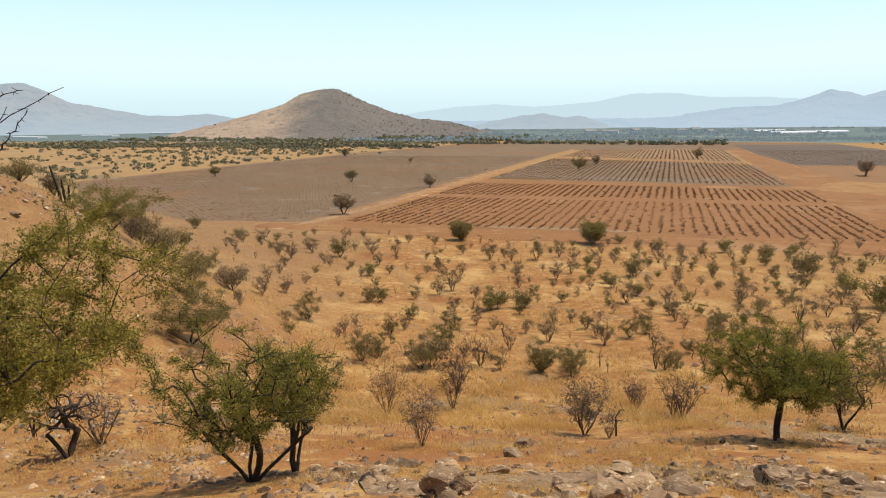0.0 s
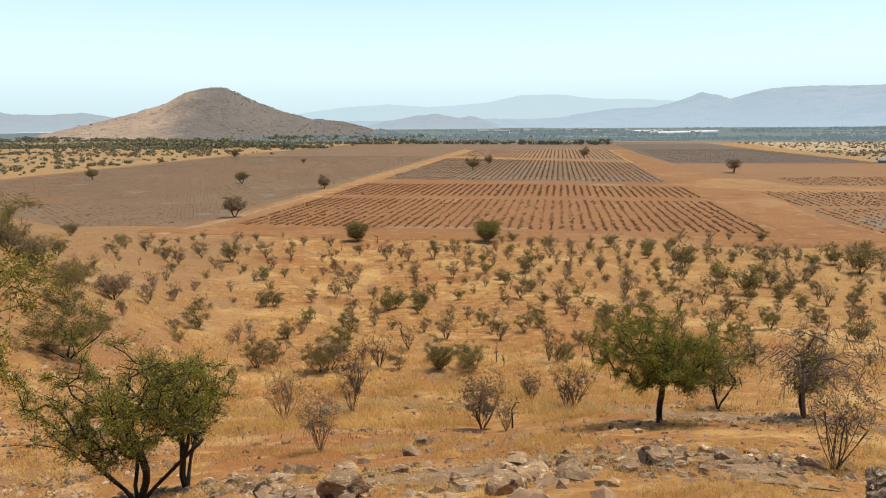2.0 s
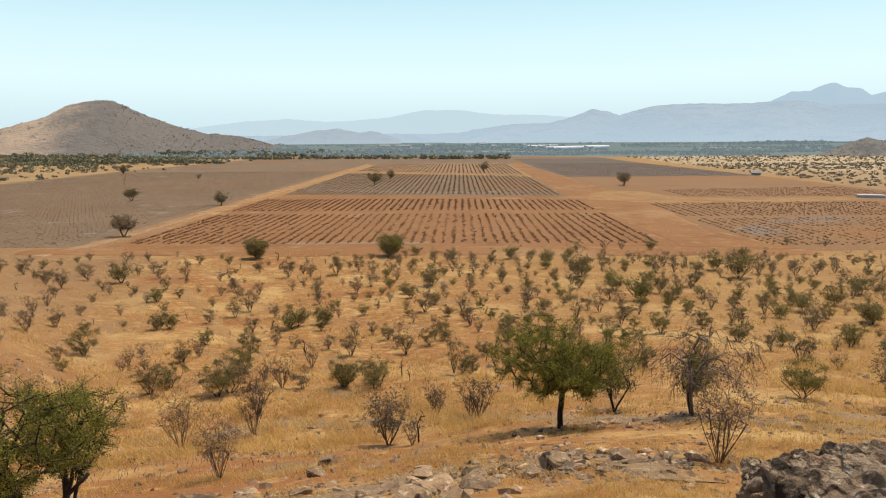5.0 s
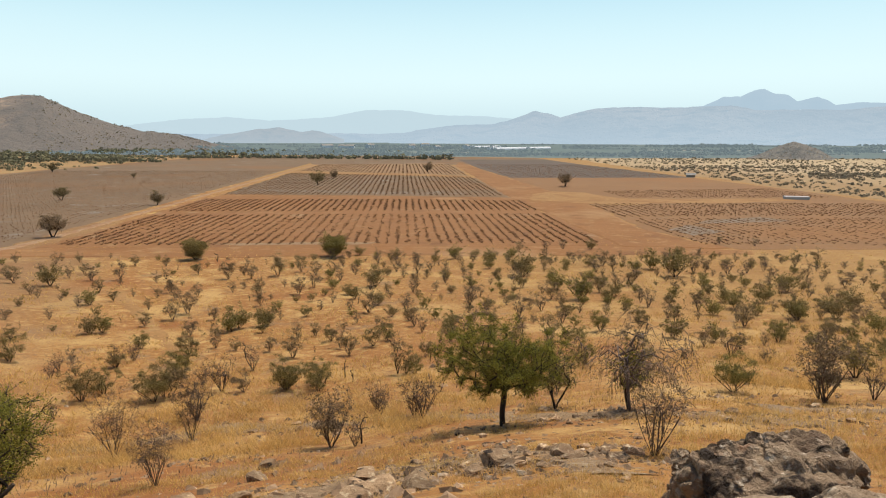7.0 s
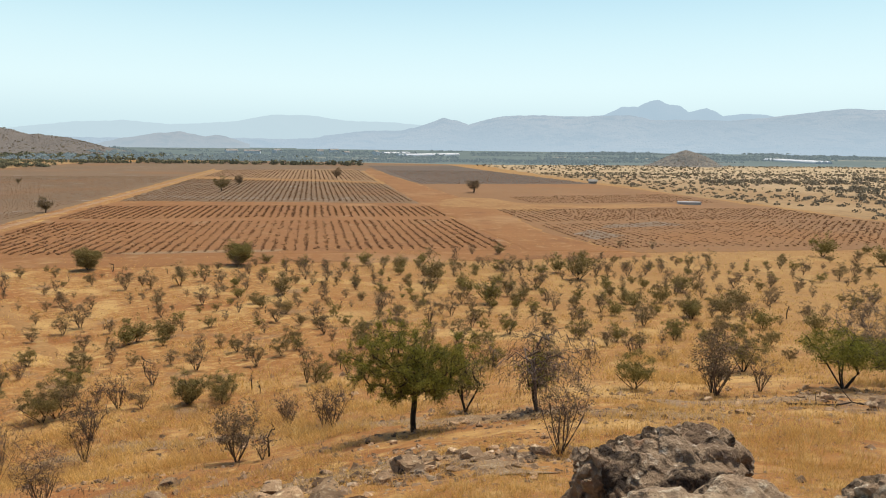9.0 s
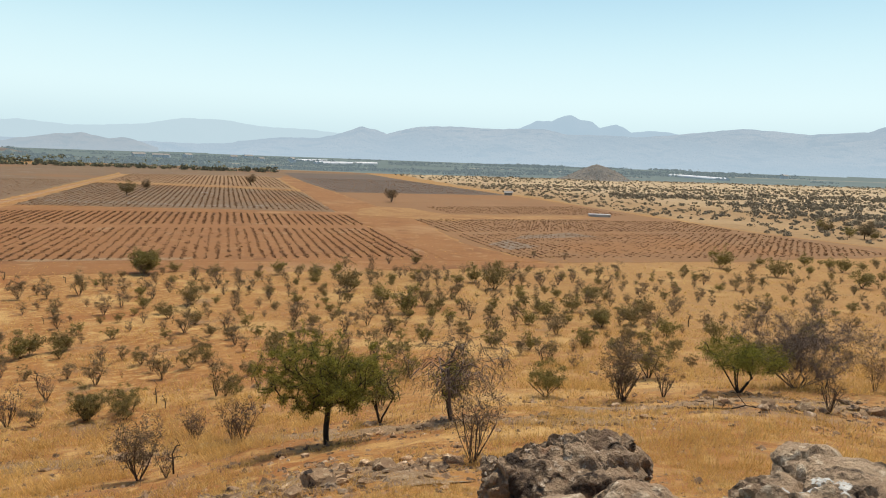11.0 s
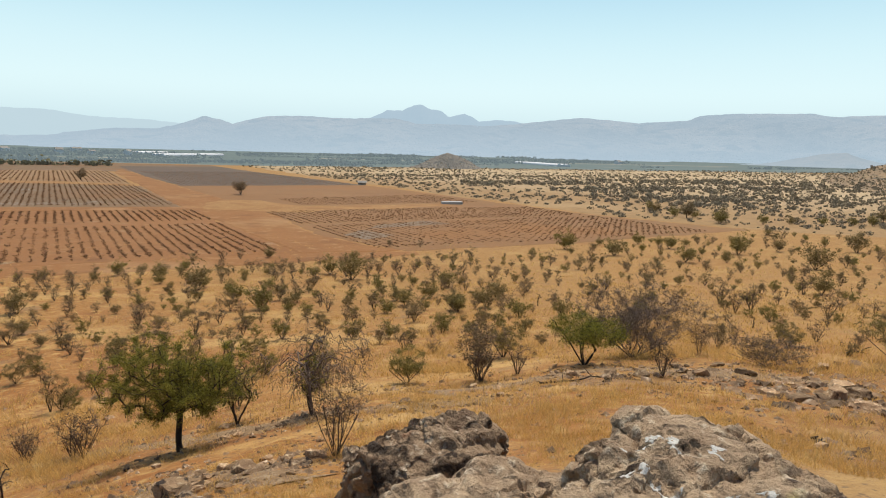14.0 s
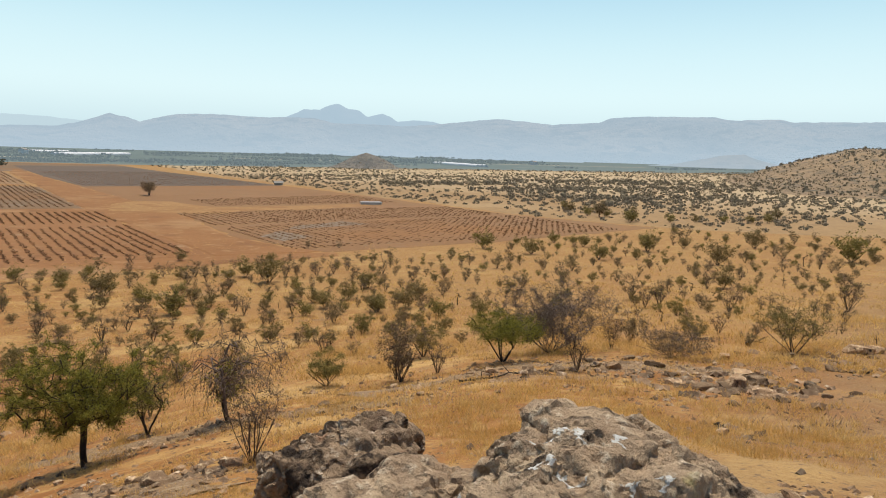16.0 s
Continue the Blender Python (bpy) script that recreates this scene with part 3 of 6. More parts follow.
def grow(rng, height, width, stems, base, ends, thick, bow, crook, fan, lean, flat, low, sprigs, droop, fork, fine):
    """A woody skeleton: stems that fan out from the foot, then twigs that reach for points spread through the crown.
    Returns, for each stem, its chains of (points, radii), and the twig ends."""
    pos, par, stem = [np.array((0.0, 0.0, -0.1))], [-1], [0]
    mid = height * (fork or base + 0.30 * (1 - base))

    def add(p, parent, s):
        pos.append(p), par.append(parent), stem.append(s)
        return len(pos) - 1

    for s in range(stems):
        a = 2 * math.pi * (s + 0.6 * rng.random()) / stems
        out = width * fan * rng.uniform(0.5, 1.1) if stems > 1 else 0.04 * width
        goal = np.array((math.cos(a) * out + lean[0] * mid, math.sin(a) * out + lean[1] * mid, mid * rng.uniform(0.8, 1.15)))
        last, steps = 0, 5
        for k in range(1, steps + 1):
            t = k / steps
            swing = crook * 0.03 * height * math.sin(3.6 * t + s * 2.1)
            p = goal * np.array((t ** 0.9, t ** 0.9, t)) + np.array((math.cos(a + 1.3), math.sin(a + 1.3), 0)) * swing
            last = add(p, last, s)
    crown = []
    while len(crown) < ends:
        d = rng.normal(0, 1, 3)
        d /= np.linalg.norm(d)
        r = rng.random() ** 0.42
        q = d * r
        if q[2] < -0.55 - 0.2 * rng.random():
            continue
        if q[2] < 0.15:  # the crown narrows towards the stems
            q[:2] *= 0.5 + 0.5 * (q[2] + 0.75) / 0.9
        lump = 0.80 + 0.42 * noise.noise(Vector(d * 1.7) + Vector((len(pos) * 0.01 + ends, stems, height)))
        z = height * (base + (1 - base) * (0.5 + 0.5 * q[2] * (1 if q[2] < 0 else flat)) * min(1.1, lump + 0.15))
        crown.append(np.array((q[0] * width / 2 * lump + lean[0] * z, q[1] * width / 2 * lump + lean[1] * z, z)))
    foot = np.array((0, 0, mid))
    crown.sort(key=lambda p: np.linalg.norm(p - foot))
    tips = []
    for q in crown:
        arr = np.array(pos)
        away = np.linalg.norm(arr[:, :2] - np.outer(arr[:, 2], lean), axis=1) - np.linalg.norm(q[:2] - q[2] * np.array(lean))
        cost = np.linalg.norm(arr - q, axis=1) + (2.2 - 4.0 * min(bow, 0.3)) * np.maximum(0, arr[:, 2] - q[2] - bow * height) + 0.9 * np.maximum(0, away) + 0.6 * (arr[:, 2] < mid * low) * height
        i = int(np.argmin(cost))
        gap = np.linalg.norm(q - pos[i])
        steps = max(1, int(gap / (0.13 * height)) + 1)
        start, last, s = pos[i], i, stem[i]
        for k in range(1, steps + 1):
            t = k / steps
            p = start + (q - start) * t + np.array((0, 0, bow * gap * 4 * t * (1 - t))) + rng.normal(0, crook * 0.035 * gap, 3)
            last = add(p, last, s)
        heading = pos[last] - pos[par[last]]
        heading = heading / (np.linalg.norm(heading) + 1e-9)
        end = pos[last]
        tips.append((pos[par[last]], end))
        for k in range(sprigs):
            d = heading * 0.8 + rng.normal(0, 0.55, 3) + np.array((0, 0, 0.15 - droop))
            d /= np.linalg.norm(d)
            q2 = end + d * min(0.42, height * rng.uniform(0.05, 0.12)) * (1 + 0.5 * droop)
            add(q2, last, s)
            tips.append((end, q2))
    n = len(pos)
    load, kids = np.zeros(n), [[] for _ in range(n)]
    for i in range(n - 1, 0, -1):
        load[i] = max(load[i], 1.0)
        load[par[i]] += load[i]
        kids[par[i]].append(i)
    of = np.array(stem)
    full = np.array([max(load[1:][of[1:] == s].max(), 1) for s in range(stems)])  # each stem's own burden
    share = 0.55 + 0.45 * (full / full.max()) ** 0.5
    rad = np.clip(thick * share[of] * (load / full[of]) ** (0.48 if fine > 0.1 else 0.40), thick * fine, thick)
    chains = [[] for _ in range(stems)]
    starts = [(0, k) for k in kids[0]]
    while starts:
        a, b = starts.pop()
        line = [a, b]
        while kids[line[-1]]:
            rest = sorted(kids[line[-1]], key=lambda k: -load[k])
            starts += [(line[-1], k) for k in rest[1:]]
            line.append(rest[0])
        r = [min(rad[line[1]] * (1.25 if a == 0 else 1.0), rad[a] if a else 9)] + [rad[k] for k in line[1:]]
        chains[stem[b]].append(([pos[k] for k in line], r))
    return chains, tips


def leaves(rng, tips, count, size, cloud):
    """Small leaf sprays, loose round the twig ends."""
    share = rng.lognormal(0, 0.75, len(tips))  # some twigs are thick with leaves, some half bare
    idx = rng.choice(len(tips), size=count, p=share / share.sum())
    A, B = np.array([t[0] for t in tips])[idx], np.array([t[1] for t in tips])[idx]
    c = A + (B - A) * rng.uniform(0.1, 1.15, (count, 1)) + rng.normal(0, cloud, (count, 3)) * np.array((1, 1, 0.65))
    d = rng.normal(0, 1, (count, 3))
    d /= np.linalg.norm(d, axis=1)[:, None]
    s = np.cross(d, rng.normal(0, 1, (count, 3)))
    s /= np.linalg.norm(s, axis=1)[:, None]
    w = size * rng.uniform(0.6, 1.4, (count, 1))
    V = np.stack([c - d * w * 0.5 - s * w * 0.2, c + s * w * 0.4, c + d * w * 0.6], 1).reshape(-1, 3)
    return V, np.arange(count * 3).reshape(-1, 3)


def shrub(name, seed, label, category, wood, leaf, height=2.0, width=1.8, stems=4, base=0.2, ends=50, count=800, size=0.09, cloud=0.1, thick=0.035,
          bow=0.05, crook=1.0, fan=0.22, lean=(0.0, 0.0), flat=1.0, low=0.45, sprigs=2, droop=0.0, fork=None, fine=0.2, group="", limb="stem"):
    """A shrub or small tree at the origin: its stems with their twigs, and its foliage."""
    rng = np.random.default_rng(seed)
    chains, tips = grow(rng, height, width, stems, base, ends, thick, bow, crook, fan, lean, flat, low, sprigs, droop, fork, fine)
    root = new(name)
    tagged(root, label, category, group)
    for c in chains:
        if c:
            part(limb, mesh_of(limb, *tubes(c), True), wood, root)
    if count:
        part("foliage", mesh_of("foliage", *leaves(rng, tips, count, size, cloud)), leaf, root)
    return root


def stand(ob, x, y, turn=0.0, scale=1.0, sink=0.03):
    ob.matrix_basis = Matrix.Translation((x, y, gz(x, y) - sink)) @ Matrix.Rotation(turn, 4, "Z") @ Matrix.Diagonal((scale, scale, scale, 1))
    return ob


# where the shrubs stand: x, y, height in metres
GREEN_0 = [ (23.6, 23.0, 2.3), (19.6, 32.1, 2.5), (6.0, 41.0, 3.1), (23.1, 34.7, 2.6), (8.0, 41.1, 2.3), (-0.8, 42.6, 3.4), (-15.1, 39.9, 2.8),
    (13.7, 40.6, 2.4), (-5.4, 43.2, 3.0), (44.8, 11.4, 2.1), (27.9, 44.0, 2.0), (-4.3, 52.5, 1.9), (14.5, 51.5, 2.3), (-10.9, 53.1, 2.9),
    (4.2, 55.2, 1.4), (0.7, 55.6, 2.7), (42.7, 37.8, 2.5), (33.2, 47.4, 2.5), (22.3, 54.4, 2.3), (47.6, 35.5, 2.0), (23.4, 56.5, 2.1),
    (4.5, 63.7, 2.5), (7.5, 64.7, 2.3), (-7.2, 65.3, 2.3), (53.7, 37.9, 2.4), (56.4, 34.7, 2.4), (48.7, 51.1, 2.3), (55.0, 47.0, 2.8),
    (9.8, 72.2, 1.8), (57.7, 44.9, 3.0)]
GREEN_1 = [ (53.2, 52.8, 2.6), (68.9, 31.6, 1.9), (42.2, 64.5, 4.0), (12.5, 76.1, 1.2), (14.2, 76.2, 1.5), (16.4, 79.3, 1.3), (59.6, 55.4, 2.9),
    (43.4, 71.7, 3.2), (23.5, 82.6, 3.7), (-31.8, 83.0, 3.2), (67.7, 59.5, 3.2), (89.8, 20.0, 3.6), (44.6, 82.7, 4.8), (39.3, 85.6, 1.0),
    (-14.4, 94.5, 3.7), (43.3, 87.4, 1.3), (64.4, 75.2, 5.1), (-24.4, 96.1, 1.7), (-23.2, 97.7, 1.9), (66.1, 82.3, 4.0), (45.7, 95.6, 3.2),
    (42.5, 102.0, 3.2), (28.7, 110.6, 2.3), (78.5, 91.1, 2.5), (69.4, 103.5, 2.7), (124.4, 29.0, 5.9),
    (118.9, 48.5, 4.3), (119.0, 62.6, 4.8)]
GREEN_2 = [ (-46.7, 128.3, 3.7), (121.3, 75.0, 5.5), (140.9, 47.1, 5.8), (150.5, 11.2, 7.9), (139.6, 60.8, 4.1), (142.0, 69.1, 3.5),
    (152.2, 42.9, 4.0), (164.1, 30.9, 5.9)]
SPARSE_0 = [ (3.6, 42.4, 2.0), (12.1, 49.7, 2.3), (27.1, 45.4, 2.8), (6.7, 53.9, 2.0), (22.9, 52.1, 2.5), (2.8, 57.2, 2.0), (20.0, 55.1, 2.0),
    (46.1, 36.4, 2.0), (9.6, 58.2, 2.2), (11.2, 58.3, 1.6), (-15.5, 57.3, 2.3), (26.3, 54.2, 2.6), (41.8, 48.2, 2.5), (30.6, 57.1, 3.4),
    (28.3, 60.0, 2.3), (-2.9, 68.8, 1.9), (34.5, 59.7, 2.7), (22.1, 65.9, 2.4), (34.4, 61.7, 2.4), (29.4, 66.1, 3.1), (38.2, 61.9, 2.2),
    (56.8, 45.8, 2.2), (46.0, 57.4, 2.7), (1.0, 74.1, 3.2), (59.8, 44.6, 1.9), (-24.2, 71.3, 1.6), (71.4, 25.2, 3.9), (42.4, 64.2, 3.3),
    (75.0, 20.6, 2.3), (-9.8, 80.3, 1.9)]
SPARSE_1 = [ (23.8, 78.5, 1.4), (9.0, 82.2, 2.1), (-0.1, 82.8, 2.1), (47.2, 68.1, 3.2), (-6.6, 83.1, 1.8), (-2.1, 84.5, 1.8), (50.1, 68.6, 2.9),
    (-4.7, 86.0, 1.3), (16.1, 84.7, 3.0), (-0.7, 87.2, 2.6), (12.8, 86.6, 1.5), (8.0, 87.9, 1.5), (-15.4, 87.9, 1.5), (54.4, 71.5, 3.5),
    (87.6, 21.4, 3.8), (-19.9, 88.5, 3.1), (20.4, 88.7, 2.7), (32.0, 86.5, 2.0), (37.4, 86.4, 2.0), (85.4, 39.8, 4.0), (9.6, 94.8, 2.9),
    (89.4, 33.7, 2.4), (6.7, 96.1, 3.7), (13.3, 95.9, 4.1), (29.7, 93.1, 2.9), (-1.2, 98.2, 2.1), (-18.7, 96.8, 2.9), (-6.8, 98.9, 3.4),
    (16.9, 98.2, 3.2), (37.4, 93.3, 2.1)]
SPARSE_2 = [ (59.1, 82.1, 3.4), (3.0, 101.3, 2.4), (-13.2, 101.3, 2.6), (-20.2, 101.0, 2.2), (70.6, 76.1, 2.6), (69.6, 77.5, 4.0),
    (-29.7, 100.7, 2.7), (-11.7, 104.8, 2.2), (54.0, 91.1, 2.3), (-27.9, 103.4, 1.8), (61.3, 87.9, 3.2), (10.3, 106.8, 1.8), (58.2, 91.2, 2.3),
    (99.6, 45.0, 3.7), (98.7, 49.6, 2.8), (71.2, 85.2, 3.3), (96.2, 56.6, 3.3), (40.7, 105.8, 1.9), (87.0, 75.4, 3.4), (96.7, 62.4, 3.4),
    (101.7, 55.5, 2.9), (56.0, 105.4, 2.5), (61.3, 105.4, 2.6), (121.0, 18.2, 3.3), (94.5, 77.9, 3.1), (64.7, 105.2, 2.6), (96.0, 100.5, 2.4),
    (100.5, 96.3, 2.1)]
DRY_0 = [ (-10.6, 19.8, 2.2), (9.7, 26.4, 2.3), (27.3, 11.6, 2.1), (8.8, 29.7, 1.7), (-6.4, 39.7, 0.9), (-20.0, 36.0, 1.4), (2.4, 43.2, 3.5),
    (-7.9, 49.5, 1.7), (50.1, 11.1, 2.3), (-21.5, 47.0, 2.6), (56.7, 15.1, 1.6), (65.9, 13.9, 3.6), (65.0, 21.4, 3.5), (-17.5, 66.9, 2.4),
    (66.4, 20.5, 3.4), (58.0, 42.1, 2.8), (72.9, 5.1, 4.5), (-11.3, 72.4, 1.9), (68.7, 28.6, 2.7), (-25.6, 70.3, 1.6), (-17.9, 73.6, 2.3),
    (-11.8, 83.3, 1.3), (-35.7, 84.8, 2.3), (-29.2, 91.3, 1.8), (72.4, 73.8, 3.5), (76.0, 73.8, 3.2), (79.5, 74.2, 3.1), (100.7, 57.1, 3.5)]
STICK_0 = [ (6.2, 23.3, 1.4), (28.0, 18.3, 0.4), (13.3, 41.2, 1.9), (10.0, 42.1, 1.9), (47.6, 9.1, 0.9), (48.7, 1.7, 1.2), (4.7, 52.5, 1.7),
    (10.0, 52.3, 0.8), (15.8, 50.8, 1.0), (26.3, 50.0, 1.0), (37.9, 42.0, 0.7), (-2.3, 60.4, 0.8), (-12.7, 66.8, 0.9), (23.0, 66.1, 0.9),
    (-5.1, 70.8, 0.9), (45.5, 56.9, 0.9), (61.4, 40.8, 2.4), (18.6, 72.1, 1.3), (27.1, 71.9, 1.2), (-23.0, 74.1, 1.0), (10.0, 78.7, 0.8),
    (81.0, 45.7, 0.9), (99.0, 14.7, 2.2), (6.2, 112.7, 2.1), (109.5, 45.6, 2.0), (131.5, 14.2, 2.9), (134.8, 17.1, 3.7)]
LEAFY_0 = [ (5.2, 24.0, 2.3), (25.3, 19.7, 3.2)]

# loose stones: x, y, width
STONES_0 = [ (0.1, 9.2, 0.77), (9.7, 0.9, 0.42), (1.7, 9.9, 0.57), (1.3, 10.3, 0.39), (2.6, 10.1, 0.94), (2.2, 10.8, 0.41), (3.9, 10.5, 0.83),
    (7.0, 9.5, 0.32), (-1.4, 11.9, 0.68), (3.9, 11.3, 0.33), (5.8, 10.7, 0.45), (-2.0, 12.4, 0.35), (5.5, 11.2, 0.46), (3.8, 12.2, 0.47),
    (-2.5, 13.0, 0.37), (-1.8, 13.4, 0.51), (5.7, 12.5, 0.38), (-0.6, 13.7, 0.32), (6.9, 12.0, 0.44), (5.4, 12.9, 0.52), (8.2, 11.6, 0.32),
    (6.4, 12.8, 0.59), (-1.1, 14.3, 0.33), (7.6, 12.3, 0.53), (3.9, 14.0, 0.94), (7.9, 12.3, 0.67), (-2.5, 14.4, 0.61), (-2.2, 14.6, 0.55),
    (8.1, 12.4, 0.47), (-0.2, 14.9, 0.28)]
STONES_1 = [ (8.7, 12.6, 0.56), (0.1, 15.5, 0.89), (7.2, 13.9, 0.43), (-3.1, 15.4, 0.58), (15.6, 2.5, 0.30), (7.6, 14.0, 0.29), (-1.4, 15.9, 0.37),
    (-5.9, 15.0, 0.37), (7.5, 14.6, 0.45), (10.6, 13.1, 0.38), (17.8, 3.5, 0.70), (-8.7, 15.9, 0.58), (-9.4, 16.1, 0.51), (-8.5, 17.2, 0.52),
    (8.4, 17.5, 0.44), (2.4, 19.6, 0.91), (15.7, 13.6, 0.54), (8.4, 19.4, 0.57), (11.6, 17.8, 0.38), (13.2, 17.0, 0.48), (11.1, 18.5, 0.29),
    (18.1, 12.0, 0.28), (18.9, 10.6, 0.37), (17.9, 12.5, 0.38), (15.5, 15.4, 0.67), (16.1, 14.9, 0.34), (-1.9, 21.9, 0.50), (15.1, 16.0, 0.39),
    (8.2, 20.9, 0.41), (18.5, 13.4, 0.50)]
STONES_2 = [ (13.2, 18.7, 0.41), (11.8, 19.7, 0.61), (12.1, 19.5, 0.61), (18.0, 14.4, 0.40), (9.5, 21.1, 0.42), (12.8, 19.3, 0.62),
    (21.4, 9.4, 0.40), (18.6, 14.1, 0.30), (22.6, 7.7, 0.41), (0.7, 24.0, 0.33), (1.7, 24.0, 0.44), (0.3, 24.2, 0.39), (23.3, 6.5, 0.52),
    (21.5, 12.4, 0.64), (-3.4, 26.0, 0.35), (-4.0, 26.0, 0.47), (26.2, 3.5, 0.79), (26.3, 4.0, 1.36), (-4.7, 26.4, 0.48), (26.5, 6.1, 1.27),
    (24.6, 12.6, 0.71), (26.9, 7.4, 1.19), (27.9, 2.2, 0.71), (27.0, 9.7, 0.44), (28.2, 5.7, 0.98), (27.3, 9.1, 0.49), (25.2, 13.8, 0.62),
    (28.2, 6.0, 0.74), (26.0, 12.7, 0.54), (1.6, 28.9, 0.39)]
STONES_3 = [ (28.6, 5.4, 1.73), (28.8, 3.7, 0.49), (26.6, 12.1, 1.00), (27.5, 10.7, 0.63), (25.5, 15.6, 0.51), (30.1, 4.9, 1.55), (29.8, 7.7, 0.65),
    (30.0, 6.8, 0.78), (30.7, 2.9, 1.18), (30.4, 7.4, 0.53), (30.7, 9.5, 0.82), (32.7, 6.1, 1.55), (36.2, 2.0, 0.61), (36.4, 2.7, 1.23),
    (37.7, 7.9, 1.30), (40.3, 5.1, 0.85), (45.0, 2.3, 2.07), (46.0, 1.6, 1.54)]
PATH_LINE = [(-6.7, 89.9), (-4.9, 80.6), (-3.0, 71.8), (-1.8, 64.5), (0.0, 56.0)]
DRY_NEAR = [(31, -2.5, 28.4, 3.1, 2.9, 300), (32, -0.7, 19.6, 2.2, 1.8, 150), (33, 0.4, 31.6, 3.4, 2.4, 600), (34, 9.3, 10.9, 2.45, 1.7, 700), (35, 37.5, 14.0, 2.4, 2.0, 200)]
GREEN_X = [(-4.4, 45.0, 2.4), (-1.5, 41.9, 3.0), (0.0, 48.5, 3.0), (6.1, 41.0, 2.2), (7.7, 39.5, 2.2), (14.0, 39.8, 1.5), (16.5, 39.5, 1.9), (5.3, 64.8, 2.8), (7.9, 65.0, 2.6), (-6.2, 65.7, 2.3), (-8.8, 80.9, 2.4), (16.1, 52.7, 1.7), (26.3, 33.2, 2.2), (12.0, 55.7, 2.0), (44.4, 39.4, 2.3), (54.2, 46.1, 2.8), (48.3, 37.9, 2.6), (63.9, 48.3, 3.1), (55.5, 56.8, 2.7), (33.9, 24.8, 3.3), (36.8, 35.7, 1.6)]
DRY_X = [(-7.7, 51.3, 2.0), (-6.5, 49.9, 1.8), (-4.2, 52.8, 2.3), (0.7, 35.7, 3.5), (5.9, 23.1, 1.3), (9.6, 27.2, 2.0), (9.1, 31.5, 1.8), (-6.2, 38.9, 1.2), (4.8, 48.2, 2.6), (1.4, 45.5, 2.0), (17.3, 27.9, 2.1), (25.9, 20.4, 2.3), (27.2, 18.9, 2.0), (-3.2, 54.8, 2.2)]


def place_all(templates, spots, rng, jitter=0.15):
    """One copy of a template for each spot (x, y, height); the templates themselves take the first spots."""
    for i, (x, y, h) in enumerate(spots):
        tpl, tall = templates[i % len(templates)] if i < len(templates) else templates[int(rng.integers(len(templates)))]
        k = h / tall * (1.0 if x * x + y * y < 1200 else 0.82)  # heights were taken to the topmost twigs
        m = Matrix.Translation((x, y, gz(x, y) - 0.03)) @ Matrix.Rotation(rng.uniform(0, 6.28), 4, "Z") @ Matrix.Diagonal((k * rng.uniform(1 - jitter, 1 + jitter), k, k, 1))
        if i < len(templates):
            tpl.matrix_basis = m
        else:
            ob = copy_thing(tpl, m)
            ob.matrix_basis = m


rng_p = np.random.default_rng(5)
GREEN_T = [(shrub("green_shrub", 100 + s, "olive-green thorn shrub with dark stems on dry earth", "shrub", MAT_BARK, MAT_LEAF_SHRUB, height=1.9, width=2.5, stems=5 + s % 3, base=0.05, ends=56,
                  count=6000, size=0.05, cloud=0.085, thick=0.028, fan=0.28, fork=0.4, low=0.2, sprigs=3, group="green shrubs on the slope"), 2.0) for s in range(5)]
GREEN_ALL = GREEN_0 + GREEN_1 + GREEN_2 + GREEN_X
FAR_ROUND = [p for p in GREEN_ALL if math.hypot(p[0], p[1]) > 62 and p[2] > 2.0]
place_all(GREEN_T, [p for p in GREEN_ALL if p not in FAR_ROUND], rng_p)
ROUND_T = [(shrub("round_shrub", 150 + s, "dense rounded olive-green bush on the lower slope", "shrub", MAT_BARK, MAT_LEAF_SHRUB, height=1.9, width=2.7, stems=5, base=0.04, ends=70,
                  count=1300, size=0.13, cloud=0.14, thick=0.03, fan=0.3, fork=0.4, low=0.1, group="round bushes on the lower slope"), 2.0) for s in range(3)]
place_all(ROUND_T, FAR_ROUND, rng_p)
SPARSE_T = [(shrub("thorn_bush", 200 + s, "sparse grey-green thorn bush with upright bare stems", "bush", MAT_TWIG, MAT_LEAF_GREY, height=1.5, width=1.7, stems=5 + s % 3, base=0.06, ends=44,
                   count=3000, size=0.042, cloud=0.075, thick=0.022, fan=0.26, fork=0.45, low=0.15, group="sparse thorn bushes on the slope"), 1.5) for s in range(4)]
SPARSE_T += [(shrub("wiry_bush", 204 + s, "wiry brown bush with upright stems and withered leaves", "bush", MAT_TWIG, MAT_LEAF_DRY, height=1.5, width=1.5, stems=6 + s, base=0.06, ends=46,
                    count=1200, size=0.042, cloud=0.075, thick=0.022, fan=0.26, fork=0.5, low=0.15, group="wiry bushes on the slope"), 1.5) for s in range(3)]
place_all(SPARSE_T, SPARSE_0 + SPARSE_1 + SPARSE_2, rng_p)
DRY_T = [(shrub("dry_bush", 300 + s, "leafless grey dry bush of many thin branches", "bush", MAT_TWIG, MAT_LEAF_DRY, height=1.95, width=1.9, stems=12, base=0.10, ends=95,
                count=260, size=0.05, cloud=0.08, thick=0.022, fan=0.28, fork=0.5, fine=0.26, bow=0.02, crook=0.8, low=0.1, sprigs=3, group="dry bushes on the slope"), 2.0) for s in range(4)]
place_all(DRY_T, DRY_0 + DRY_X, rng_p)
STICK_T = [(shrub("dead_sapling", 400 + s, "dead dark sapling with a few bare twigs", "sapling", MAT_BARK, None, height=0.95, width=0.6, stems=1 + s % 3, base=0.3, ends=9,
                  count=0, thick=0.024, crook=1.0, fork=0.55, group="dead saplings on the slope"), 1.0) for s in range(4)]
place_all(STICK_T, STICK_0, rng_p)
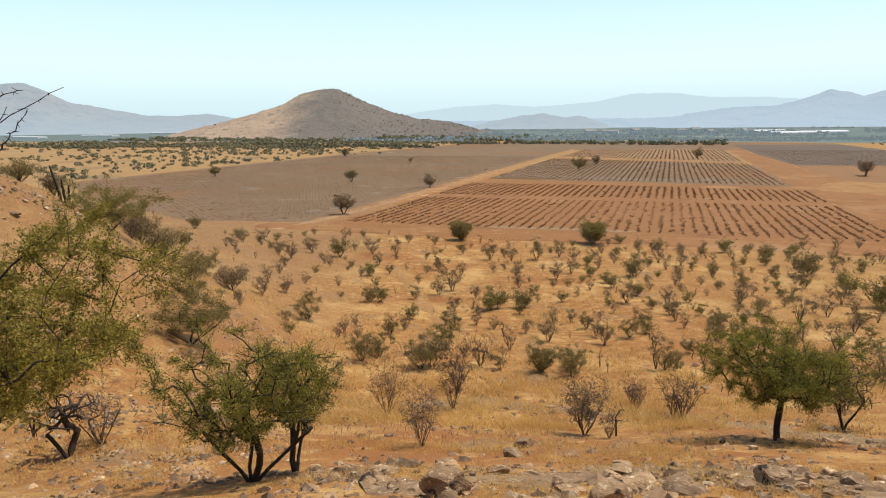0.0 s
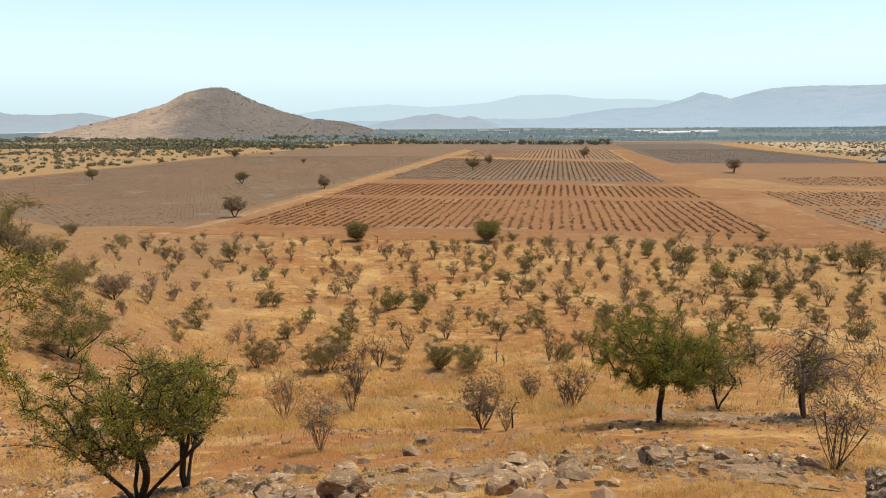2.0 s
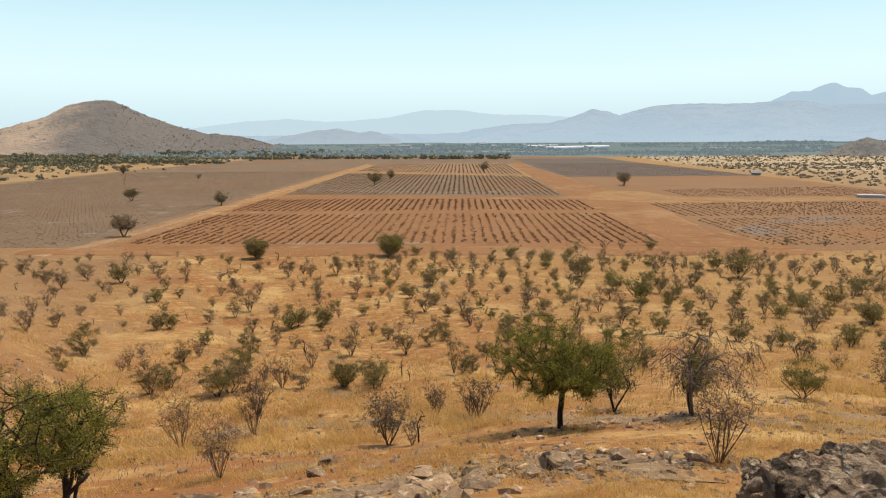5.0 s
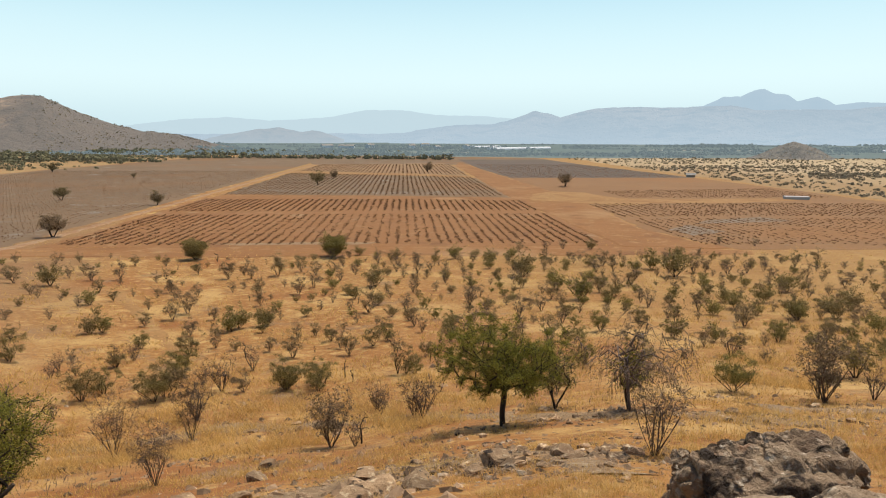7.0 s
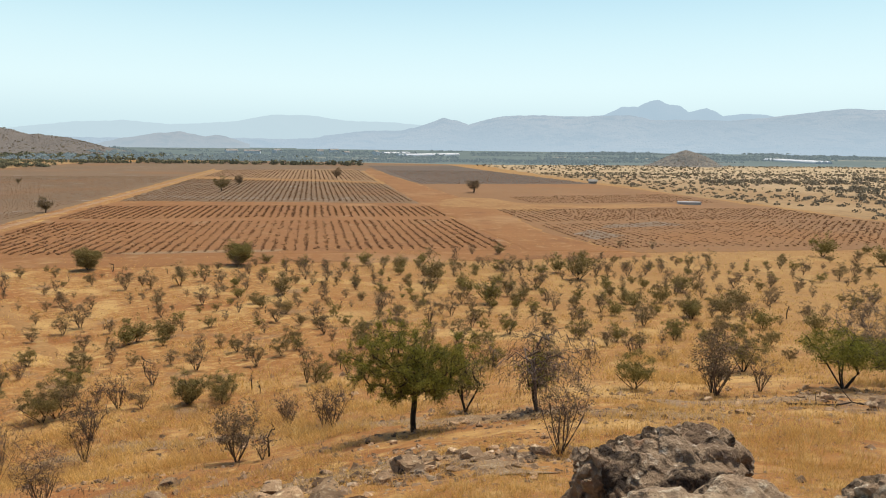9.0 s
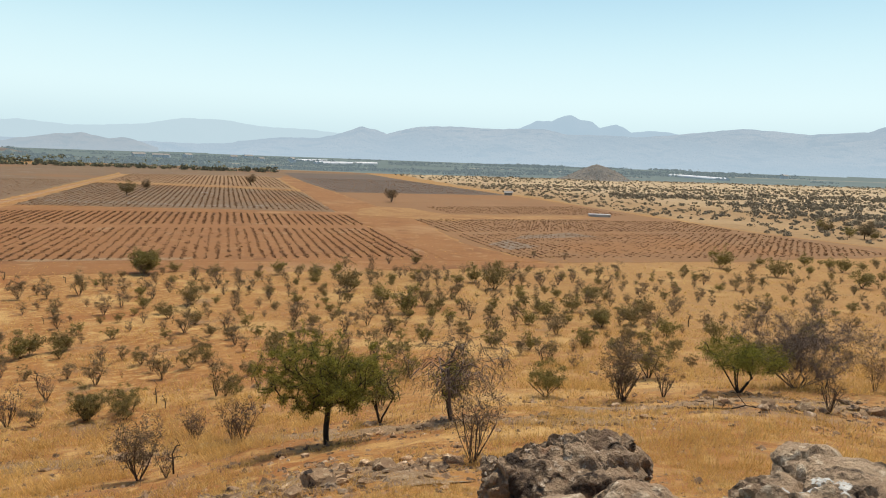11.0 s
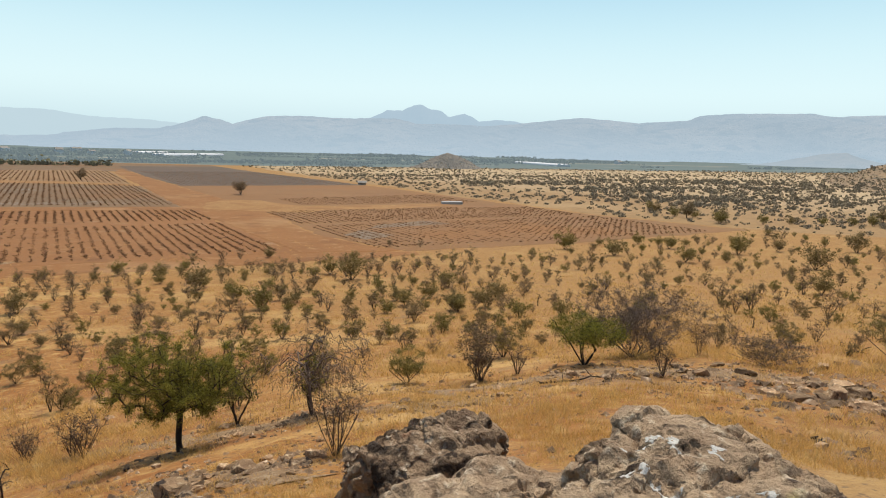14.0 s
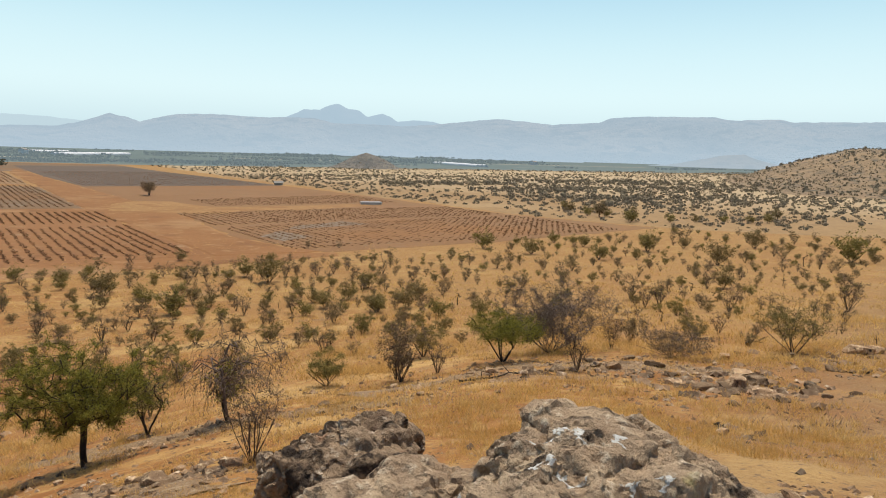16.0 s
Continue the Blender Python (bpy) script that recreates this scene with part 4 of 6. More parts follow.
LEAFY_T = [(shrub("brown_leaf_bush", 450, "many-stemmed bush with brownish half-dry leaves", "bush", MAT_TWIG, MAT_LEAF_DRY, height=2.4, width=2.4, stems=8, base=0.16, ends=170,
                  count=2600, size=0.065, cloud=0.09, thick=0.032, fan=0.26, fork=0.42, low=0.15, sprigs=3), 2.5)]
place_all(LEAFY_T, LEAFY_0, rng_p)


def scatter(rng, count, az, rad, taken, gap):
    """Random spots on the slope between two bearings and two distances, clear of those taken."""
    spots = []
    while len(spots) < count:
        a, r = radians(rng.uniform(*az)), math.sqrt(rng.uniform(rad[0] ** 2, rad[1] ** 2))
        x, y = r * math.sin(a), r * math.cos(a)
        u = x * math.sin(ROW_AZ) + y * math.cos(ROW_AZ)
        v = x * math.cos(ROW_AZ) - y * math.sin(ROW_AZ)
        if u > 112 and v < 172:
            continue
        if all((x - p[0]) ** 2 + (y - p[1]) ** 2 > gap * gap for p in taken):
            spots.append((x, y, 0.0))
            taken.append((x, y))
    return spots


taken = [(p[0], p[1]) for group in (GREEN_0, GREEN_1, GREEN_2, SPARSE_0, SPARSE_1, SPARSE_2, DRY_0, LEAFY_0, GREEN_X, DRY_X) for p in group]
for k, (x, y, _) in enumerate(scatter(rng_p, 330, (-18, 86), (46, 122), taken, 2.4)):
    tpl, tall = SPARSE_T[k % 7] if k % 3 else GREEN_T[k % 5]
    q = rng_p.uniform(0.7, 1.6) / tall
    copy_thing(tpl, Matrix.Translation((x, y, gz(x, y) - 0.03)) @ Matrix.Rotation(rng_p.uniform(0, 6.28), 4, "Z") @ Matrix.Scale(q, 4))
for k, (x, y, _) in enumerate(scatter(rng_p, 170, (36, 87), (44, 165), taken, 2.6)):
    tpl, tall = SPARSE_T[k % 7] if k % 3 else GREEN_T[k % 5]
    q = rng_p.uniform(0.7, 1.6) / tall
    copy_thing(tpl, Matrix.Translation((x, y, gz(x, y) - 0.03)) @ Matrix.Rotation(rng_p.uniform(0, 6.28), 4, "Z") @ Matrix.Scale(q, 4))
for k, (x, y, _) in enumerate(scatter(rng_p, 80, (52, 90), (105, 200), taken, 4.0)):
    tpl, tall = ROUND_T[k % 3] if k % 2 else SPARSE_T[k % 7]
    q = rng_p.uniform(1.2, 2.6) / tall
    copy_thing(tpl, Matrix.Translation((x, y, gz(x, y) - 0.03)) @ Matrix.Rotation(rng_p.uniform(0, 6.28), 4, "Z") @ Matrix.Scale(q, 4))
for k, (x, y, _) in enumerate(scatter(rng_p, 120, (12, 52), (52, 116), taken, 2.6)):
    tpl, tall = ROUND_T[k % 3] if k % 2 else SPARSE_T[4 + k % 3]
    q = rng_p.uniform(1.0, 2.0) / tall
    copy_thing(tpl, Matrix.Translation((x, y, gz(x, y) - 0.03)) @ Matrix.Rotation(rng_p.uniform(0, 6.28), 4, "Z") @ Matrix.Scale(q, 4))
for k, (x, y, _) in enumerate(scatter(rng_p, 70, (-18, 86), (36, 110), taken, 2.0)):
    tpl, tall = STICK_T[k % 4]
    q = rng_p.uniform(0.4, 0.9) / tall
    copy_thing(tpl, Matrix.Translation((x, y, gz(x, y) - 0.03)) @ Matrix.Rotation(rng_p.uniform(0, 6.28), 4, "Z") @ Matrix.Scale(q, 4))

# ---- the larger trees near the lookout ----
stand(shrub("thorn_tree", 11, "green umbrella-crowned thorn tree with a dark leaning trunk", "tree", MAT_BARK, MAT_LEAF, height=3.75, width=5.3, stems=1, base=0.24, ends=340, count=80000, size=0.042,
            cloud=0.06, fine=0.045, thick=0.10, bow=0.03, crook=0.35, flat=1.0, sprigs=6, fork=0.26, low=0.95, lean=(-0.04, 0.0), limb="trunk"), 10.5, 20.3, 0.6)
stand(shrub("thorn_shrub", 17, "pale green shrub behind the umbrella-crowned tree", "shrub", MAT_BARK, MAT_LEAF_SHRUB, height=2.4, width=2.6, stems=3, base=0.2, ends=90, count=2400, size=0.07,
            cloud=0.13, fine=0.05, thick=0.05), 14.0, 22.6, 0.6)
stand(shrub("thorn_tree", 12, "spreading green thorn tree with three dark stems", "tree", MAT_BARK, MAT_LEAF, height=3.3, width=4.4, stems=4, base=0.20, ends=150, count=30000, size=0.04,
            cloud=0.065, fine=0.05, thick=0.075, bow=0.05, crook=1.0, fan=0.32, lean=(-0.12, 0.0), sprigs=7, fork=0.4, limb="trunk"), -4.2, 13.8, 0.0)
stand(shrub("thorn_tree", 13, "green thorn tree with a broken blackened trunk", "tree", MAT_BARK, MAT_LEAF, height=3.4, width=2.7, stems=3, base=0.22, ends=110, count=18000, size=0.04,
            cloud=0.065, fine=0.05, thick=0.07, bow=0.05, crook=1.2, fan=0.24, sprigs=7, fork=0.4, limb="trunk"), -3.5, 15.0, 0.0)
stand(shrub("thorn_tree", 14, "feathery yellow-green thorn tree with drooping branches", "tree", MAT_BARK, MAT_LEAF_YELLOW, height=4.4, width=6.6, stems=4, base=0.42, ends=230, count=88000, size=0.044,
            cloud=0.055, fine=0.05, thick=0.06, bow=0.08, crook=1.6, lean=(0.3, 0.12), sprigs=8, droop=0.25, limb="trunk"), -7.15, 8.2, 0.0)
stand(shrub("weeping_tree", 15, "half-dead tree with arching drooping grey branches", "tree", MAT_TWIG_PURPLE, MAT_LEAF_DRY, height=3.3, width=5.0, stems=1, base=0.2, ends=230, count=400, size=0.05,
            cloud=0.08, fine=0.045, thick=0.055, bow=0.32, crook=0.7, sprigs=4, droop=1.3, fork=0.5, limb="trunk"), 14.4, 18.4, 0.0)
stand(shrub("thorn_shrub", 18, "green leafy shrub under the half-dead tree", "shrub", MAT_BARK, MAT_LEAF, height=2.2, width=1.7, stems=2, base=0.25, ends=80, count=2000, size=0.065,
            cloud=0.12, fine=0.05, thick=0.05), 14.7, 18.9, 0.6)
stand(shrub("dead_tree", 16, "dead tree with a bent dark trunk and bare twigs", "tree", MAT_BARK, None, height=2.1, width=2.6, stems=2, base=0.3, ends=40, count=0, fine=0.05, thick=0.10,
            bow=0.3, crook=1.2, droop=0.6, sprigs=3, limb="trunk"), -11.1, 18.9, 0.0)
for seed, x, y, h, w, fill in DRY_NEAR:
    stand(shrub("dry_bush", seed, "grey leafless bush with a fan of thin branches", "bush", MAT_TWIG, MAT_LEAF_DRY, height=h, width=w, stems=13 if seed == 34 else 15, base=0.12, ends=150 if seed == 34 else 230, count=fill + 150, size=0.045,
                cloud=0.07, thick=0.016, fan=0.26, fork=0.48, fine=0.2, bow=0.02, crook=0.8, low=0.1, sprigs=4, group="dry bushes near the stones"), x, y, seed)
stand(shrub("grey_thicket", 25, "broad purple-grey thicket of bare twigs", "bush", MAT_TWIG_PURPLE, MAT_LEAF_DRY, height=4.3, width=8.6, stems=20, base=0.06, ends=1500, count=1500, size=0.05,
            cloud=0.10, thick=0.032, fan=0.30, fork=0.4, fine=0.17, low=0.1, sprigs=5), 34.5, 16.4, 0.0)
stand(shrub("grey_thicket", 26, "low blue-grey thicket lying along the stones", "bush", MAT_TWIG_PURPLE, MAT_LEAF_GREY, height=1.7, width=5.0, stems=18, base=0.05, ends=520, count=3200, size=0.06,
            cloud=0.11, thick=0.02, fan=0.38, fork=0.4, fine=0.3, low=0.1, sprigs=5), 36.2, 10.1, 0.0)
stand(shrub("bright_shrub", 27, "dense bright yellow-green shrub beside the grey thicket", "shrub", MAT_BARK, MAT_LEAF_BRIGHT, height=2.7, width=5.6, stems=4, base=0.3, ends=200, count=22000, size=0.055,
            cloud=0.14, thick=0.06, fan=0.2, flat=0.85), 29.8, 16.7, 0.0)
stand(shrub("vase_shrub", 28, "grey-green shrub of many stems spreading from one foot", "shrub", MAT_TWIG, MAT_LEAF_SHRUB, height=3.2, width=5.6, stems=9, base=0.2, ends=210, count=6000, size=0.07,
            cloud=0.12, thick=0.036, fan=0.28, fork=0.45, low=0.15), 42.5, 5.3, 0.0)

for x, y, h, w in ((24.4, 110.7, 4.0, 6.0), (3.0, 116.0, 3.5, 5.2)):
    stand(shrub("round_shrub", int(x * 10), "dense dark-green rounded bush at the foot of the slope", "shrub", MAT_BARK, MAT_LEAF_SHRUB, height=h, width=w, stems=5, base=0.03, ends=150, count=8000, size=0.19,
                cloud=0.27, thick=0.05, fan=0.3, group="round bushes at the foot of the slope"), x, y)

for k, (u, v, h) in enumerate(((174, 186, 4.6), (158, 178, 4.4), (154, 183, 3.6), (137, 174, 5.0), (131, 186, 3.8), (128, 195, 3.6), (117, 219, 4.2), (119, 212, 3.4), (186, 196, 3.6), (124, 205, 3.0))):
    tpl, tall = ROUND_T[k % 3]
    x, y = plain(u, v)
    copy_thing(tpl, Matrix.Translation((x, y, gz(x, y) - 0.03)) @ Matrix.Rotation(k * 1.9, 4, "Z") @ Matrix.Scale(h / tall, 4))

stand(shrub("hollow_shrub", 29, "broad grey-green shrub in the hollow below the spur", "shrub", MAT_BARK, MAT_LEAF_SHRUB, height=2.9, width=5.0, stems=5, base=0.05, ends=170, count=26000, size=0.05,
            cloud=0.12, thick=0.05, fan=0.28), -12.4, 32.4, 0.4)

# bushes on the western spur
for k, (az, r, w, h) in enumerate(((-26.0, 47.0, 8.6, 3.0), (-20.5, 50.0, 5.0, 2.2), (-24.0, 54.0, 4.0, 2.4), (-17.5, 56.0, 3.4, 2.2), (-31.5, 49.0, 2.6, 1.4), (-22.5, 52.0, 3.0, 2.4), (-29.5, 50.0, 1.6, 1.6))):
    stand(shrub("spur_shrub", 700 + k, "broad grey-green shrub on the stony spur", "shrub", MAT_TWIG, MAT_LEAF_SHRUB if k in (0, 1, 4) else MAT_LEAF_GREY, height=h, width=w, stems=5, base=0.06, ends=150, count=int(1000 * w * h), size=0.07,
                cloud=0.16, thick=0.05, group="shrubs on the western spur"), r * math.sin(radians(az)), r * math.cos(radians(az)))

# ---- stones ----
def chunk(rng, level, square=0.42, cuts=7, rough=0.05, deep=0.62, pits=0.0):
    """A broken piece of rock within one unit of its centre: boxy, its corners struck off by planes, its faces pitted."""
    bm = bmesh.new()
    bmesh.ops.create_icosphere(bm, subdivisions=level, radius=1.0)
    planes = [(Vector(rng.normal(0, 1, 3)).normalized(), rng.uniform(deep, 0.98)) for _ in range(cuts)]
    shift = Vector(rng.uniform(-50, 50, 3))
    for v in bm.verts:
        e = Vector(math.copysign(abs(c) ** square, c) for c in v.co) * 0.86
        for n, d in planes:
            over = e.dot(n) - d
            if over > 0:
                e -= n * over
        out = v.co.normalized()
        f = noise.fractal(e * 1.6 + shift, 0.75, 2.2, 6)
        e += out * rough * (1.6 * f - 1.5 * max(0.0, noise.noise(e * 3.1 + shift) - 0.2))
        if pits:  # hollows and open joints
            e -= out * pits * max(0.0, noise.fractal(e * 1.5 + shift, 0.9, 2.3, 4) - 0.22)
        v.co = e
    return bm


def rock_mesh(seed, levels=3):
    """An angular weathered stone about one metre across, resting on z = 0."""
    bm = chunk(np.random.default_rng(seed), levels, 0.5, 15, 0.05, deep=0.5)
    low = min(v.co.z for v in bm.verts)
    for v in bm.verts:
        v.co = Vector((v.co.x * 0.55, v.co.y * 0.55, (v.co.z - low) * 0.5 - 0.12))
    me = bpy.data.meshes.new("stone")
    bm.to_mesh(me)
    bm.free()
    return me


STONE_M = [rock_mesh(500 + s, 3) for s in range(8)] + [rock_mesh(520 + s, 4) for s in range(5)]
for me in STONE_M:
    me.materials.append(MAT_ROCK)
rng_s = np.random.default_rng(9)
for k, (x, y, w) in enumerate(STONES_0 + STONES_1 + STONES_2 + STONES_3):
    w *= 0.6 if w < 0.8 else 0.75
    ob = new("stone", STONE_M[8 + k % 5 if w > 0.5 else k % 8])
    ob.matrix_basis = Matrix.Translation((x, y, gz(x, y) - 0.10 * w)) @ Matrix.Rotation(rng_s.uniform(0, 6.28), 4, "Z") @ Matrix.Diagonal((w * 1.1, w * rng_s.uniform(0.7, 1.0), w * rng_s.uniform(0.45, 0.8), 1))
    tagged(ob, "angular weathered grey-brown stone lying in dry grass", "stone", "loose stones on the slope")


# the larger slabs along the brow
for k, (x, y, w, tall) in enumerate(((0.0, 10.9, 1.15, 0.62), (0.1, 12.2, 0.72, 0.45), (3.3, 10.9, 1.25, 0.5), (4.3, 11.6, 0.8, 0.45), (2.3, 11.4, 0.8, 0.42), (5.9, 11.3, 1.05, 0.5), (7.4, 11.5, 0.9, 0.55), (-2.2, 13.9, 0.8, 0.4), (-1.3, 13.6, 0.7, 0.45), (1.8, 16.9, 0.85, 0.5), (5.2, 11.0, 0.7, 0.4), (8.3, 10.9, 0.8, 0.45))):
    ob = new("rock_slab", STONE_M[8 + k % 5])
    ob.matrix_basis = Matrix.Translation((x, y, gz(x, y) - 0.10 * w)) @ Matrix.Rotation(k * 2.3, 4, "Z") @ Matrix.Rotation(0.12, 4, "X") @ Matrix.Diagonal((w * 0.9, w * 0.68, w * tall, 1))
    tagged(ob, "pale weathered slab half sunk in stony earth", "rock", "slabs along the brow of the slope")

# bands of smaller stones, and the rubble along the brow of the slope
BANDS = (([(-5.1, 32.0), (2.0, 33.1), (8.9, 27.9), (12.9, 20.2), (15.6, 15.0), (18.0, 13.1)], 40, 1.0, 0.20),
         ([(-1.6, 11.8), (1.3, 12.6), (4.1, 14.6), (5.9, 12.9), (7.7, 12.2), (6.7, 8.8)], 80, 0.9, 0.18),
         ([(19.5, 18.2), (27.9, 15.3), (29.7, 10.5), (34.2, 5.4)], 40, 1.4, 0.28))
BAND_SPOTS = []
for line, count, spread, size in BANDS:
    for k in range(count):
        i = int(rng_s.integers(len(line) - 1))
        f = rng_s.random()
        x = line[i][0] + (line[i + 1][0] - line[i][0]) * f + rng_s.normal(0, spread)
        y = line[i][1] + (line[i + 1][1] - line[i][1]) * f + rng_s.normal(0, spread)
        w = size * min(2.4, rng_s.lognormal(0, 0.5))
        BAND_SPOTS.append((x, y, w))
        ob = new("stone", STONE_M[k % 8])
        ob.matrix_basis = Matrix.Translation((x, y, gz(x, y) - 0.05 * w)) @ Matrix.Rotation(rng_s.uniform(0, 6.28), 4, "Z") @ Matrix.Rotation(rng_s.normal(0, 0.25), 4, "X") @ Matrix.Diagonal((w * 1.2, w * rng_s.uniform(0.6, 1.0), w * rng_s.uniform(0.45, 0.8), 1))
        tagged(ob, "broken angular stone lying in a band of rubble", "stone", "stones in the rubble bands")


def boulder(name, label, lumps, seed, chunks, size, square=0.5, tilt=0.25, material=None, voxel=0.018):
    """A fractured rock: lumps (centre, half sizes) and broken blocks that share one lie of their joints, grown together into one weathered mass."""
    root = new(name)
    tagged(root, label, "boulder")
    rng = np.random.default_rng(seed)
    V, F = [], []

    def take(bm, m):
        base = len(V)
        bm.verts.index_update()
        V.extend(m @ v.co for v in bm.verts)
        F.extend(tuple(base + v.index for v in f.verts) for f in bm.faces)
        bm.free()

    for c, s in lumps:
        take(chunk(rng, 4, square, 6, 0.05, 0.88, 0.2), Matrix.Translation(c) @ Matrix.Diagonal((s[0] * 1.14, s[1] * 1.14, s[2] * 1.17, 1)))
        for k in range(int(chunks * s[0] * s[1] / 0.5)):
            d = Vector(rng.normal(0, 1, 3)).normalized()
            if d.z < -0.1:
                d.z = -d.z
            e = Vector(math.copysign(abs(q) ** square, q) for q in d)
            w = rng.uniform(*size) * (1.0 if d.z < 0.75 else 0.7)
            half = Vector((w * rng.uniform(0.8, 1.6), w * rng.uniform(0.8, 1.6), w * rng.uniform(0.5, 1.0)))
            p = Vector(c) + Vector((e.x * s[0], e.y * s[1], e.z * s[2])) - Vector((d.x * half.x, d.y * half.y, d.z * half.z)) * rng.uniform(0.82, 1.0)
            p.z = min(p.z, c[2] + s[2] - 0.8 * half.z)
            turn = Euler((rng.normal(0.12, tilt), rng.normal(-0.08, tilt), 0.6 + rng.normal(0, 0.4))).to_matrix().to_4x4()
            take(chunk(rng, 3, rng.uniform(0.25, 0.4), 6, 0.03, 0.7), Matrix.Translation(p) @ turn @ Matrix.Diagonal((*half, 1)))
    rough = new("rock", mesh_of("rock", V, F))
    fuse = rough.modifiers.new("fuse", "REMESH")
    fuse.mode, fuse.voxel_size = "VOXEL", voxel
    me = bpy.data.meshes.new_from_object(rough.evaluated_get(bpy.context.evaluated_depsgraph_get()))
    old = rough.data
    bpy.data.objects.remove(rough)
    bpy.data.meshes.remove(old)
    me.update()
    place = [v.co.copy() for v in me.vertices]
    out = [n.vector.copy() for n in me.vertex_normals]
    shift = Vector((seed, 2 * seed, 0))
    for v, p, n in zip(me.vertices, place, out):
        q = p + shift + noise.noise_vector(p * 3.0) * 0.05
        move = 0.0
        for size, tip, gape in ((2.0, 0.075, 0.08), (5.0, 0.026, 0.045), (14.0, 0.008, 0.012)):
            d, near = noise.voronoi(q * size)
            stands_open = max(0.0, min(1.0, 0.35 + 2.2 * noise.noise(q * 0.8 * size ** 0.5 + shift)))
            move += tip * (noise.noise_vector(near[0] * 3.3).dot(q * size - near[0]) * 1.3 + 0.4 * noise.noise(near[0] * 5.7))
            move -= gape * stands_open * max(0.0, 1.0 - (d[1] - d[0]) * 6.0)
        hollow = max(0.0, noise.noise(q * 3.2) - 0.13) * max(0.25, 1.0 - max(0.0, n.z) * 1.1)  # caverns in the flanks
        v.co = p + n * (move - 0.46 * hollow + 0.016 * noise.fractal(q * 6.0, 0.8, 2.1, 4))
    me.polygons.foreach_set("use_smooth", [True] * len(me.polygons))
    me.set_sharp_from_angle(angle=radians(22))
    part("rock", me, material, root)
    return root


def at(az, r, z):
    b = bearing(az) * r
    return (b.x, b.y, z)


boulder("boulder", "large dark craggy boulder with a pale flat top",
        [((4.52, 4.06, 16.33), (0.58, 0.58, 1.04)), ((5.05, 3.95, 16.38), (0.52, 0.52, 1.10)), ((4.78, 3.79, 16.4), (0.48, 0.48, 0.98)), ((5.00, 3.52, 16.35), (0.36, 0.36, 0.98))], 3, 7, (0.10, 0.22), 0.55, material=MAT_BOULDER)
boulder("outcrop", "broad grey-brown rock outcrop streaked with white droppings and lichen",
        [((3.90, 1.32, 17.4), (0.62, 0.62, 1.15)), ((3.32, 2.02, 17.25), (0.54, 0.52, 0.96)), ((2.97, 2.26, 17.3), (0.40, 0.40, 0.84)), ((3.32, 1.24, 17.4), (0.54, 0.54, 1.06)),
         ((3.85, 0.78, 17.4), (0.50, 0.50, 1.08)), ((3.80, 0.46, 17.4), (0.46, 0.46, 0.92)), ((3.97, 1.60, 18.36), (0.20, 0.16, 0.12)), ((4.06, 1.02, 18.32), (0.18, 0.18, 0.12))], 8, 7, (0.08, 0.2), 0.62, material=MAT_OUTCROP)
for k, (x, y, w) in enumerate(((5.6, 3.0, 0.42), (5.9, 2.75, 0.36), (5.75, 2.4, 0.5), (6.0, 2.1, 0.4), (5.3, 2.6, 0.3), (5.2, 2.9, 0.5), (4.9, 0.1, 0.6), (4.7, 2.75, 0.55), (4.5, 2.5, 0.45), (5.0, 2.35, 0.6), (4.35, 2.8, 0.4))):
    z = gz(x, y)
    ob = new("stone", STONE_M[k % 8])
    ob.matrix_basis = Matrix.Translation((x, y, z - 0.03)) @ Matrix.Rotation(k * 1.7, 4, "Z") @ Matrix.Diagonal((w * 1.2, w, w * 0.8, 1))
    tagged(ob, "angular grey stone wedged beside the rock outcrop", "stone", "stones beside the outcrop")

# ---- vines in rows ----
def vines(name, label, u, v, skip, seed, height=0.5, gap=1.5, canes=10, row=2.0, keep=0.9, width=0.06):
    """Bare bush vines in rows: each a knot of dark canes that sprawl along its row; u and v bound the block in the plain's axes."""
    rng = np.random.default_rng(seed)
    V = []
    for vv in np.arange(v[0], v[1], row):
        for uu in np.arange(u[0], u[1], gap):
            thin = noise.noise(Vector((uu * 0.05, vv * 0.05, seed)))
            if rng.random() > keep + 0.35 * min(0.0, thin + 0.1) or skip(uu, vv):
                continue
            cu, cv = uu + rng.normal(0, 0.15), vv + rng.normal(0, 0.10)
            x, y = plain(cu, cv)
            z = gz(x, y) + 0.05
            h = height * rng.uniform(0.6, 1.25)
            for b in range(canes):
                du, dv, dz = rng.normal(0, 0.75) * h, rng.normal(0, 0.55) * h, h * rng.uniform(0.35, 1.0)
                ax, ay = plain(cu + du * 0.15, cv + dv * 0.15)
                bx, by = plain(cu + du, cv + dv)
                w = width * rng.uniform(0.7, 1.5)
                t = rng.uniform(0, 6.28)
                V += [(ax - w * math.cos(t), ay - w * math.sin(t), z + 0.05 * h), (ax + w * math.cos(t), ay + w * math.sin(t), z + 0.05 * h), (bx, by, z + dz)]
                V += [(bx, by, z + dz), (bx + w * math.sin(t), by - w * math.cos(t), z + dz - 0.5 * h * rng.random()), (ax, ay, z + 0.5 * dz)]
    return tagged(part(name, mesh_of(name, V, np.arange(len(V)).reshape(-1, 3)), MAT_VINE), label, "vines", kind="stuff")


def cross_at(v):
    return 226.0 - 0.16 * max(0.0, v + 7)


def far_at(v):
    return 372.0 - 0.45 * v


